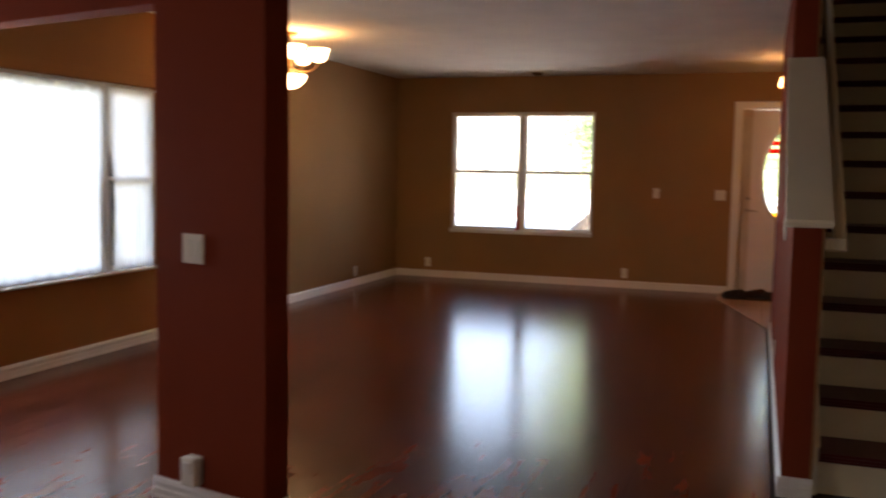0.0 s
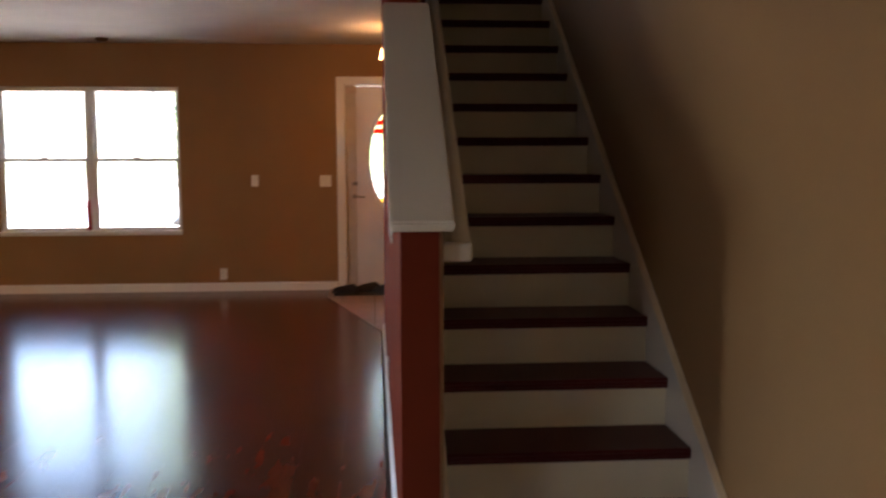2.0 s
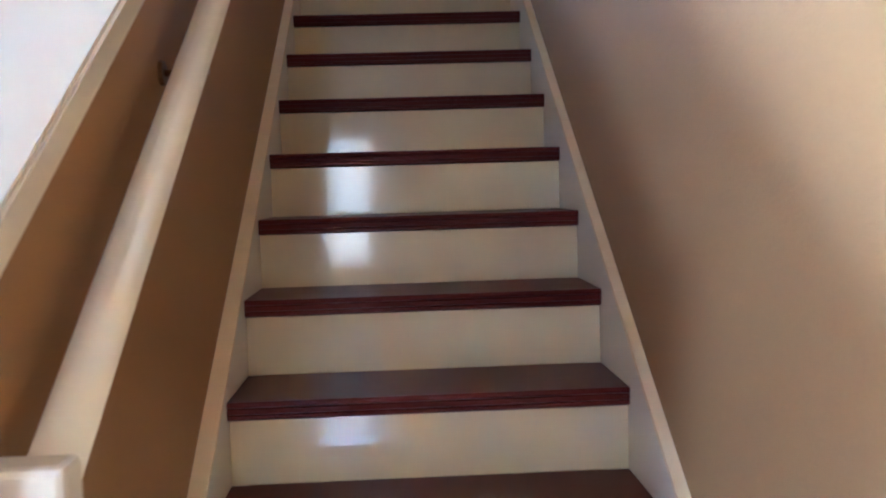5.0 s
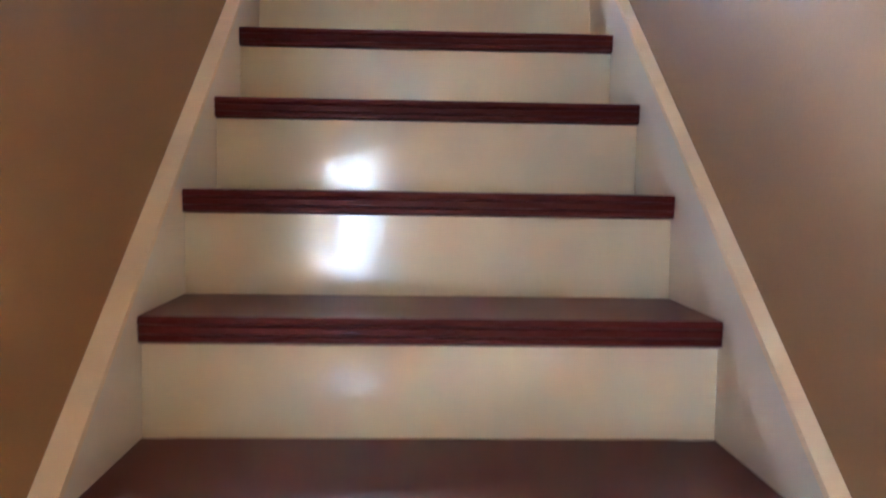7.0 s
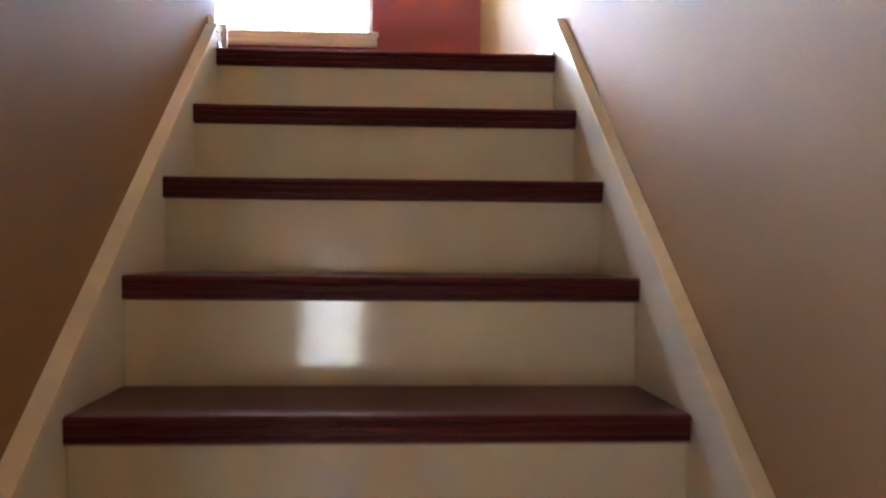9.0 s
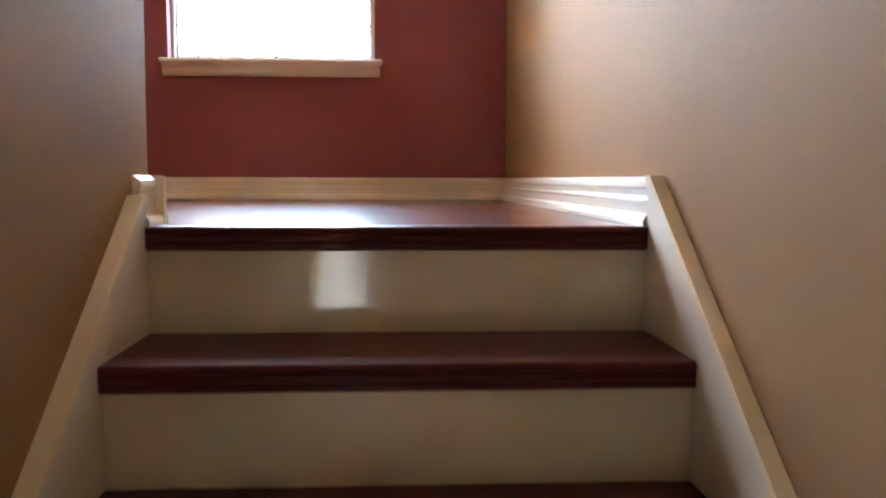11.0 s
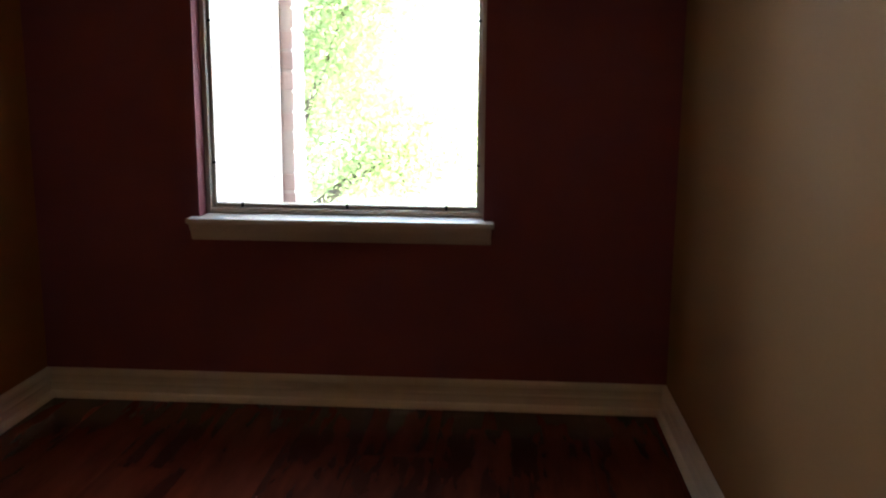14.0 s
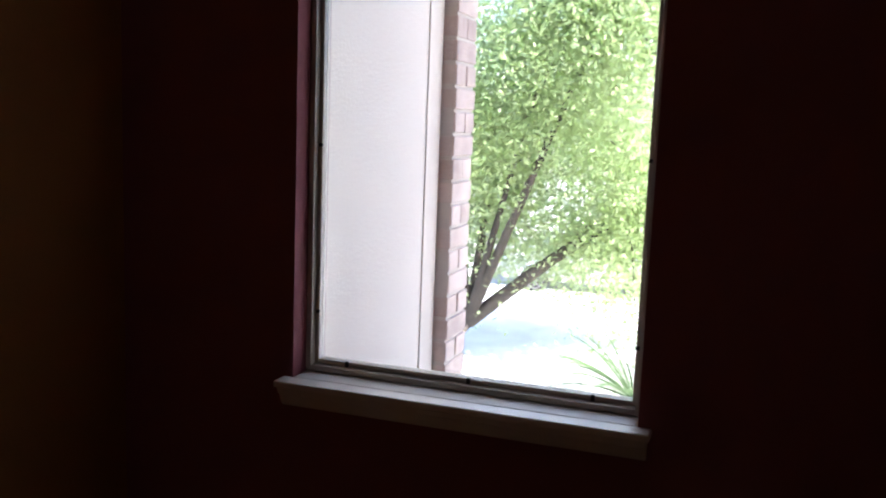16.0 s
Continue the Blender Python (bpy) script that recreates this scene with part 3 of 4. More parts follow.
upper_window = tagged(new("window_3"), "tall fixed window with beige sash and white sill in the maroon wall", "window", kind="structure")
uw, uh = UP_HOLE[1] - UP_HOLE[0], UP_HOLE[3] - UP_HOLE[2]
upper_window.matrix_world = pose(UP_HOLE[0], UPY, UP_HOLE[2])
s = 0.014
part("window_frame", boxes((0.0005, s, 0.060, 0.120, 0.019, uh), (uw - s, uw - 0.0005, 0.060, 0.120, 0.019, uh), (s, uw - s, 0.060, 0.120, 0.019, 0.019 + s), (s, uw - s, 0.060, 0.120, uh - s, uh - 0.0005), bevel=0.002), ALU, upper_window)
sash_ob = part("sash", boxes((s, s + 0.010, 0.080, 0.112, 0.034, uh - s), (uw - s - 0.010, uw - s, 0.080, 0.112, 0.034, uh - s), (s + 0.010, uw - s - 0.010, 0.080, 0.112, 0.034, 0.044), (s + 0.010, uw - s - 0.010, 0.080, 0.112, uh - s - 0.010, uh - s), bevel=0.002), ALU, upper_window, "pale glazing bead")
pane = part("pane", boxes((s + 0.010, uw - s - 0.010, 0.095, 0.099, 0.044, uh - s - 0.010)), GLASS, sash_ob)
pane.visible_shadow = False
for u in (0.10, 0.40, 0.68):
    part("clip", boxes((u - 0.004, u + 0.004, 0.074, 0.0798, 0.034, 0.047)), SLOT, sash_ob, "small dark glazing clip")
for h in (0.16, 0.55, 0.94, 1.33):
    for u in (s + 0.004, uw - s - 0.010):
        part("clip", boxes((u, u + 0.008, 0.074, 0.0798, h - 0.004, h + 0.004)), SLOT, sash_ob)
part("window_sill", boxes((-0.024, uw + 0.029, -0.050, -0.0005, 0.002, 0.018), (0.0005, uw - 0.0005, -0.0005, 0.110, 0.002, 0.018), bevel=0.004), WHITE, upper_window)
bm = bmesh.new()
prism(bm, [(-0.002, 0.0015), (-0.046, 0.0015), (-0.040, -0.012), (-0.034, -0.016), (-0.027, -0.034), (-0.018, -0.045), (-0.002, -0.045)], "x", -0.016, uw + 0.021)
part("apron", bm, WHITE, upper_window, "white moulded apron below the sill")

back_window = tagged(new("window_4"), "white vinyl double-hung window in the back wall", "window", kind="structure")
bw, bh = PATIO_HOLE[1] - PATIO_HOLE[0], PATIO_HOLE[3] - PATIO_HOLE[2]
back_window.matrix_world = pose(PATIO_HOLE[1], BACK - 0.09, PATIO_HOLE[2], 0, 0, 180)
double_hung(bw, bh, back_window)
part("window_sill", boxes((-0.03, bw + 0.03, -0.125, -0.0455, -0.002, 0.018), bevel=0.005), WHITE, back_window)

# unseen window, added as a place for the fill lamp
fill_window = tagged(new("added_window"), "unseen white vinyl double-hung pair of windows, added to light the lower stairs", "window", kind="structure")
kw, kh = FILL_HOLE[1] - FILL_HOLE[0], FILL_HOLE[3] - FILL_HOLE[2]
fill_window.matrix_world = pose(LEFT - 0.10, FILL_HOLE[0], FILL_HOLE[2], 0, 0, 90)
double_hung(kw / 2 - 0.012, kh, fill_window)
double_hung(kw / 2 - 0.012, kh, fill_window, kw / 2 + 0.012)
part("mullion", boxes((kw / 2 - 0.0115, kw / 2 + 0.0115, -0.055, 0.055, 0, kh), bevel=0.004), VINYL, fill_window)

# ---- front door ----
door = tagged(new("door_1"), "white front door with an oval leaded glass light, closed", "door", kind="structure")
door.matrix_world = pose(-0.500, FRONT + 0.05, 0.012)
DW, DH = 0.87, 2.03


def oval(cx, cz, a, c, n=40):
    return [(cx + a * math.cos(2 * math.pi * i / n), cz + c * math.sin(2 * math.pi * i / n)) for i in range(n)]


OX, OZ, OA, OC = 0.440, 1.305, 0.208, 0.475
bm = bmesh.new()
n = 40
inner = oval(OX, OZ, OA, OC, n)
outer = []
for x, z in inner:
    dx, dz = x - OX, z - OZ
    k = min((OX if dx < 0 else DW - OX) / max(1e-6, abs(dx)), (OZ if dz < 0 else DH - OZ) / max(1e-6, abs(dz)))
    outer.append((OX + dx * k, OZ + dz * k))
for corner in ((0, 0), (DW, 0), (DW, DH), (0, DH)):
    i = min(range(n), key=lambda q: (outer[q][0] - corner[0]) ** 2 + (outer[q][1] - corner[1]) ** 2)
    outer[i] = corner
rings = [[bm.verts.new((x, y, z)) for x, z in line] for line, y in ((outer, 0.0), (inner, 0.0), (inner, 0.04), (outer, 0.04))]
for p in range(4):
    for i in range(n):
        bm.faces.new((rings[p][i], rings[p][(i + 1) % n], rings[(p + 1) % 4][(i + 1) % n], rings[(p + 1) % 4][i]))
bmesh.ops.recalc_face_normals(bm, faces=bm.faces)
slab = part("door_leaf", bm, DOORPAINT, door)
bm = bmesh.new()
sect = ((0.0, -0.001), (0.004, -0.016), (0.020, -0.018), (0.030, -0.006), (0.034, -0.001))
loops = [[bm.verts.new((x, y, z)) for x, z in oval(OX, OZ, OA - 0.004 + q, OC - 0.004 + q, n)] for q, y in sect]
for p, q in zip(loops, loops[1:]):
    for i in range(n):
        bm.faces.new((p[i], p[(i + 1) % n], q[(i + 1) % n], q[i]))
part("oval_moulding", smooth(bm), DOORPAINT, slab)
GLASS_WHITE, GLASS_RED, GLASS_AMBER = clear_glass("bevelled_glass", (0.9, 0.95, 0.95)), clear_glass("red_glass", (0.75, 0.08, 0.06)), clear_glass("amber_glass", (0.9, 0.55, 0.12))
LEAD = material("lead_came", (0.06, 0.06, 0.065), 0.5, metal=0.6)


def band(z0, z1):
    """The part of the oval between two heights, 5 mm thick."""
    bm = bmesh.new()
    def w(z):
        return OA * math.sqrt(max(0.0, 1 - ((z - OZ) / OC) ** 2)) - 0.001
    zs = [z0 + (z1 - z0) * i / 8 for i in range(9)]
    line = [(OX - w(z), z) for z in zs] + [(OX + w(z), z) for z in reversed(zs) if w(z) > 0.002]
    return prism(bm, line, "y", 0.018, 0.022)


cuts = (-0.470, -0.40, -0.33, 0.26, 0.30, 0.345, 0.385, 0.47)
for (h0, h1), mat in zip(zip(cuts, cuts[1:]), (GLASS_AMBER, GLASS_WHITE, GLASS_WHITE, GLASS_RED, GLASS_WHITE, GLASS_RED, GLASS_WHITE)):
    part("glass_piece", band(OZ + h0 + 0.001, OZ + h1 - 0.001), mat, slab).visible_shadow = False
for h in cuts[1:-1]:
    w = OA * math.sqrt(1 - (h / OC) ** 2)
    part("came", boxes((OX - w, OX + w, 0.014, 0.026, OZ + h - 0.004, OZ + h + 0.004)), LEAD, slab)
for i in range(-3, 4):
    w = i * 0.052
    c = OC * math.sqrt(1 - (w / OA) ** 2) if abs(w) < OA else 0
    part("came", boxes((OX + w - 0.0025, OX + w + 0.0025, 0.0145, 0.0255, OZ + max(-c, -0.33), OZ + min(c, 0.26))), LEAD, slab)
for i in range(5):
    h = -0.21 + i * 0.1
    w = OA * math.sqrt(1 - (h / OC) ** 2)
    part("came", boxes((OX - w, OX + w, 0.0142, 0.0258, OZ + h - 0.0025, OZ + h + 0.0025)), LEAD, slab)
lever = part("door_handle", smooth(lathe(bmesh.new(), ((0.0, -0.022), (0.012, -0.020), (0.026, -0.010), (0.030, 0.0)), pose(0.075, -0.001, 0.93, -90, 0, 0))), NICKEL, slab, "brushed nickel lever handle")
part("lever", tube(bmesh.new(), [Vector((0.075, -0.02, 0.93)), Vector((0.080, -0.050, 0.93)), Vector((0.12, -0.052, 0.928)), Vector((0.18, -0.048, 0.922))], [0.010, 0.010, 0.008, 0.006], 10), NICKEL, lever)
part("deadbolt", smooth(lathe(bmesh.new(), ((0.0, -0.026), (0.014, -0.024), (0.026, -0.010), (0.030, 0.0)), pose(0.075, -0.001, 1.06, -90, 0, 0))), NICKEL, slab, "round nickel deadbolt")
part("threshold", boxes((-0.02, DW + 0.02, -0.045, 0.10, -0.012, -0.002), bevel=0.003), BRONZE, door)
part("door_stop", boxes((-0.0245, -0.004, -0.04, 0.08, -0.010, DH + 0.02), (DW + 0.004, DW + 0.0245, -0.04, 0.08, -0.010, DH + 0.02), (-0.004, DW + 0.004, -0.04, 0.08, DH + 0.004, DH + 0.03)), WHITE, door)
for x0, x1, z0, z1 in ((-0.094, -0.012, -0.012, DH + 0.090), (DW + 0.012, DW + 0.094, -0.012, DH + 0.090), (-0.012, DW + 0.012, DH + 0.012, DH + 0.090)):
    part("casing", boxes((x0, x1, -0.068, -0.0505, z0, z1), bevel=0.004), WHITE, door)
for z in (0.25, 1.0, 1.8):
    part("hinge", cyl(bmesh.new(), 0.007, 0.007, 0.09, pose(DW + 0.002, -0.008, z), 10), NICKEL, door)


# ---- plates ----
def plate(name, at, turn, kind, label, group):
    """A switch or outlet plate; its back at the wall, the room towards -y before it is turned."""
    ob = thing(name, (0, 0, 0), label, "outlet" if kind == "outlet" else "light switch", group)
    ob.matrix_world = pose(*at, 0, 0, turn)
    w = 0.057 if kind == "double" else 0.035
    part("cover", boxes((-w, w, -0.007, -0.0005, -0.057, 0.057), bevel=0.003), PLATE, ob)
    if kind == "outlet":
        for h in (0.021, -0.021):
            sock = part("socket", boxes((-0.015, 0.015, -0.0095, -0.0072, h - 0.014, h + 0.014), bevel=0.001), PLATE, ob)
            for u in (-0.006, 0.006):
                part("slot", boxes((u - 0.0012, u + 0.0012, -0.0102, -0.0096, h - 0.004, h + 0.006)), SLOT, sock)
    else:
        for u in ((-0.023, 0.023) if kind == "double" else (0.0,)):
            part("rocker", boxes((u - 0.016, u + 0.016, -0.011, -0.0072, -0.033, 0.033), bevel=0.0015), PLATE, ob)
    return ob


plate("light_switch", (-1.41, FRONT, 1.105), 0, "single", "white single light switch plate on the tan wall", "switches")
plate("light_switch", (-0.71, FRONT, 1.10), 0, "double", "white double light switch plate beside the front door", "switches")
plate("light_switch", (0.175, 0.0, 1.005), 0, "double", "white double light switch plate on the red pillar", "switches").matrix_world = PILLAR @ pose(0.20, 0.0, 1.015)
plate("light_switch", (WALLX0, 0.70, 1.075), -90, "single", "white single light switch plate on the red stair wall", "switches")
plate("wall_outlet", (-4.17, FRONT, 0.185), 0, "outlet", "white wall outlet low on the tan wall", "outlets")
plate("wall_outlet", (-1.74, FRONT, 0.172), 0, "outlet", "white wall outlet low on the tan wall", "outlets")
plate("wall_outlet", (LEFT, 5.31, 0.165), 90, "outlet", "white wall outlet low on the tan wall", "outlets")
plate("wall_outlet", (WALLX0, 2.02, 0.235), -90, "outlet", "white wall outlet low on the red stair wall", "outlets")
freshener = thing("plug_in_night_light", (0, 0, 0), "white plug-in night light low on the red pillar", "night light")
part("body", boxes((-0.040, 0.040, -0.038, 0.0, -0.055, 0.060), bevel=0.012), PLATE, freshener)
part("lens", boxes((-0.022, 0.022, -0.046, -0.0385, 0.0, 0.045), bevel=0.003), WHITE, freshener)
freshener.matrix_world = PILLAR @ pose(0.204, -0.011, 0.150)
plate("wall_outlet", (0, 0, 0), 0, "outlet", "white wall outlet low on the red pillar", "outlets").matrix_world = PILLAR @ pose(0.204, 0.0, 0.155)

# ---- lamps ----
chandelier = thing("chandelier", (-4.05, 2.80, H1), "bronze chandelier with lit frosted glass shades", "chandelier")
part("canopy", smooth(lathe(bmesh.new(), ((0.0, -0.035), (0.03, -0.032), (0.06, -0.012), (0.065, -0.001)))), BRONZE, chandelier)
part("stem", cyl(bmesh.new(), 0.008, 0.008, 0.20, pose(0, 0, -0.13), 10), BRONZE, chandelier)
part("hub", smooth(lathe(bmesh.new(), ((0.0, -0.36), (0.02, -0.35), (0.035, -0.31), (0.022, -0.27), (0.012, -0.22)))), BRONZE, chandelier)
part("lower_bowl", smooth(lathe(bmesh.new(), ((0.0, -0.47), (0.06, -0.455), (0.11, -0.415), (0.135, -0.365), (0.14, -0.350)))), SHADE, chandelier, "lit frosted glass bowl")
for i in range(5):
    a = 2 * math.pi * i / 5 + 0.35
    d = Vector((math.cos(a), math.sin(a), 0))
    arm = part("arm", tube(bmesh.new(), [d * r + Vector((0, 0, h)) for r, h in ((0.02, -0.30), (0.10, -0.325), (0.19, -0.31), (0.235, -0.27), (0.24, -0.24))], [0.008] * 5, 8), BRONZE, chandelier)
    part("shade", smooth(lathe(bmesh.new(), ((0.012, -0.245), (0.045, -0.235), (0.068, -0.205), (0.075, -0.165), (0.090, -0.130)), Matrix.Translation(d * 0.24))), SHADE, arm, "lit frosted glass cup")

foyer = thing("foyer_ceiling_light", (0.02, 5.30, H1), "lit amber glass ceiling light by the front door", "ceiling light")
part("canopy", smooth(lathe(bmesh.new(), ((0.0, -0.03), (0.05, -0.028), (0.075, -0.001)))), BRONZE, foyer)
part("stem", cyl(bmesh.new(), 0.008, 0.008, 0.12, pose(0, 0, -0.085), 10), BRONZE, foyer)
for i in range(3):
    a = 2 * math.pi * i / 3 + math.pi * 0.97
    d = Vector((math.cos(a), math.sin(a), 0))
    arm = part("arm", tube(bmesh.new(), [d * r + Vector((0, 0, h)) for r, h in ((0.0, -0.14), (0.08, -0.15), (0.13, -0.17))], [0.007] * 3, 8), BRONZE, foyer)
    part("shade", smooth(lathe(bmesh.new(), ((0.015, -0.170), (0.040, -0.185), (0.052, -0.230), (0.060, -0.275)), Matrix.Translation(d * 0.13))), AMBER, arm, "lit amber glass shade")

vent = thing("ceiling_vent", (-3.9, 1.25, H1), "white metal ceiling air vent", "vent")
part("vent_frame", boxes((-0.17, -0.14, -0.10, 0.10, -0.010, -0.0005), (0.14, 0.17, -0.10, 0.10, -0.010, -0.0005), (-0.14, 0.14, -0.10, -0.07, -0.010, -0.0005), (-0.14, 0.14, 0.07, 0.10, -0.010, -0.0005)), WHITE, vent)
for i in range(7):
    part("slat", boxes((-0.14, 0.14, -0.066 + i * 0.02, -0.054 + i * 0.02, -0.009, -0.004)), WHITE, vent)
alarm = thing("smoke_detector", (-2.75, 6.2, H1), "small round dark-rimmed smoke detector on the ceiling", "smoke detector")
part("base", smooth(lathe(bmesh.new(), ((0.0, -0.032), (0.045, -0.030), (0.058, -0.014), (0.060, -0.0005)))), BRONZE, alarm)

# ---- at the front door ----
mat_ob = tagged(part("door_mat", boxes((-0.62, 0.25, 6.02, 6.40, 0.010, 0.020), bevel=0.003), SHOE), "dark woven door mat before the front door", "door mat")


def shoe(at, turn):
    ob = thing("shoe", (0, 0, 0), "dark worn shoe standing by the front door", "shoe", "shoes by the door")
    bm = bmesh.new()
    line = [(0.035 * w, y) for w, y in ((0.7, -0.12), (1.0, -0.08), (0.85, 0.0), (1.15, 0.07), (1.0, 0.12), (0.5, 0.145))]
    line = line + [(-x, y) for x, y in reversed(line)]
    prism(bm, line, "z", 0, 0.022)
    part("sole", bm, RUBBER, ob)
    bm = bmesh.new()
    sections = [[bm.verts.new((0.034 * w * math.cos(a), y, 0.0225 + h * math.sin(a))) for a in [math.pi * i / 8 for i in range(9)]] for w, y, h in ((0.65, -0.115, 0.05), (0.95, -0.08, 0.075), (0.8, 0.0, 0.062), (1.05, 0.07, 0.045), (0.7, 0.13, 0.025))]
    for p, q in zip(sections, sections[1:]):
        for i in range(8):
            bm.faces.new((p[i], p[i + 1], q[i + 1], q[i]))
    bm.faces.new(sections[0]), bm.faces.new(sections[-1])
    part("upper", smooth(bm), SHOE, ob)
    ob.matrix_world = pose(*at, 0, 0, turn)


shoe((-0.50, 6.12, 0.020), 70)
shoe((-0.30, 6.22, 0.020), 95)
shoe((-0.12, 6.15, 0.020), 60)


# ---- outside ----
structure("driveway", boxes((-12, 9, 6.75, 23, -0.30, -0.10)), CONCRETE, "pale sunlit concrete driveway", "driveway")
structure("pavement", boxes((-60, 60, 23.002, 24.4, -0.30, -0.095)), CONCRETE, "pale concrete pavement by the street", "pavement")
structure("road", boxes((-200, 200, 24.55, 70, -0.30, -0.13)), ASPHALT, "pale concrete street", "road")
structure("kerb", boxes((-200, 200, 24.402, 24.55, -0.30, -0.05)), CONCRETE, "concrete kerb of the street", "kerb")
# unseen fence behind the house, added to dim the sky mirrored in the risers
fence = thing("sky_screen_fence", (0, -11.0, -0.14), "unseen weathered tan board fence, added to screen the sky behind the back window", "fence")
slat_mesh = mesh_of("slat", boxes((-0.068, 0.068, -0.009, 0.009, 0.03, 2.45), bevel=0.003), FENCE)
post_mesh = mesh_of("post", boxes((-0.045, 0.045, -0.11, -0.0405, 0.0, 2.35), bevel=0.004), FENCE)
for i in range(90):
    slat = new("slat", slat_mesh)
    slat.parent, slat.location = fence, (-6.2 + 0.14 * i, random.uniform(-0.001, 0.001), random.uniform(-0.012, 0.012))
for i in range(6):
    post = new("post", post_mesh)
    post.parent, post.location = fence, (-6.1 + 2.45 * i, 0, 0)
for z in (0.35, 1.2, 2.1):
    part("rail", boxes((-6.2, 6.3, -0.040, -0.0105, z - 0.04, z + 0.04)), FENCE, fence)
# projecting upper storey beside the landing window
SIDE = -0.447
BRICKY = 6.56
structure("wall_bay_side", boxes((SIDE - 0.12, SIDE, UPY + 0.16, BRICKY - 0.002, TOP, H2 + 0.3)), SIDING, "cream fibre-cement side wall of the projecting storey", "wall")
structure("bay_trim", boxes((SIDE + 0.001, SIDE + 0.0045, BRICKY - 0.12, BRICKY - 0.003, TOP, H2 + 0.3), (SIDE + 0.001, SIDE + 0.006, UPY + 0.17, BRICKY - 0.131, TOP + 2.2, TOP + 2.32)), SIDING, "cream corner board on the side wall", "trim")
# the second box reaches past SIDE, out of view, to keep sun off the pier
structure("roof", boxes((LEFT - 0.6, RIGHT + 0.7, BACK - 0.6, UPY + 0.45, H2 + 0.30, H2 + 0.42), (LEFT - 0.6, SIDE + 0.75, UPY + 0.45, BRICKY + 0.8, H2 + 0.30, H2 + 0.42)), SHINGLE, "grey shingle roof, its unseen eave by the bay widened to shade the pier", "roof")
structure("wall_storey_left", boxes((LEFT - 0.18, SIDE - 0.121, BRICKY, BRICKY + 0.2, H1 + 0.002, H2 + 0.3), (LEFT - 0.18, LEFT, BACK, BRICKY, TOP, H2 + 0.3)), SIDING, "cream outer wall of the upper storey", "wall")
pier = structure("brick_pier", boxes((SIDE - 0.12, SIDE + 0.045, BRICKY + 0.005, BRICKY + 0.195, -0.14, H2 + 0.3)), MORTAR, "red-brown brick pier at the corner of the house", "brick pier")
brick_long = mesh_of("brick", boxes((-0.0975, 0.0975, -0.046, 0.046, -0.0325, 0.0325), bevel=0.004), BRICK)
course = 0
z = 2.0
while z < H2 + 0.25:
    if course % 2:
        places = ((SIDE + 0.005, BRICKY + 0.1015, 90),)
    else:
        places = ((SIDE - 0.0465, BRICKY + 0.050, 0), (SIDE - 0.0465, BRICKY + 0.153, 0))
    for x, y, turn in places:
        b = new("brick", brick_long)
        b.parent = pier
        b.matrix_basis = pose(x + random.uniform(-0.002, 0.002), y + random.uniform(-0.002, 0.002), z, 0, 0, turn)
    z += 0.075
    course += 1


def leaf_mesh(name, centres, size, mat, droop=0.3):
    """Many small folded leaves, each four corners, at the centres."""
    rng = np.random.default_rng(7)
    n = len(centres)
    d = rng.normal(size=(n, 3)) + np.array((0, 0, -droop))
    d /= np.linalg.norm(d, axis=1)[:, None]
    u = np.cross(d, rng.normal(size=(n, 3)))
    u /= np.linalg.norm(u, axis=1)[:, None]
    long = size * rng.uniform(0.7, 1.3, (n, 1))
    wide = long * rng.uniform(0.32, 0.45, (n, 1))
    c = np.asarray(centres)
    v = np.stack([c - d * long / 2, c + u * wide / 2, c + d * long / 2, c - u * wide / 2], 1).reshape(-1, 3)
    me = bpy.data.meshes.new(name)
    me.from_pydata(v.tolist(), [], np.arange(4 * n).reshape(n, 4).tolist())
    me.materials.append(mat)
    return me


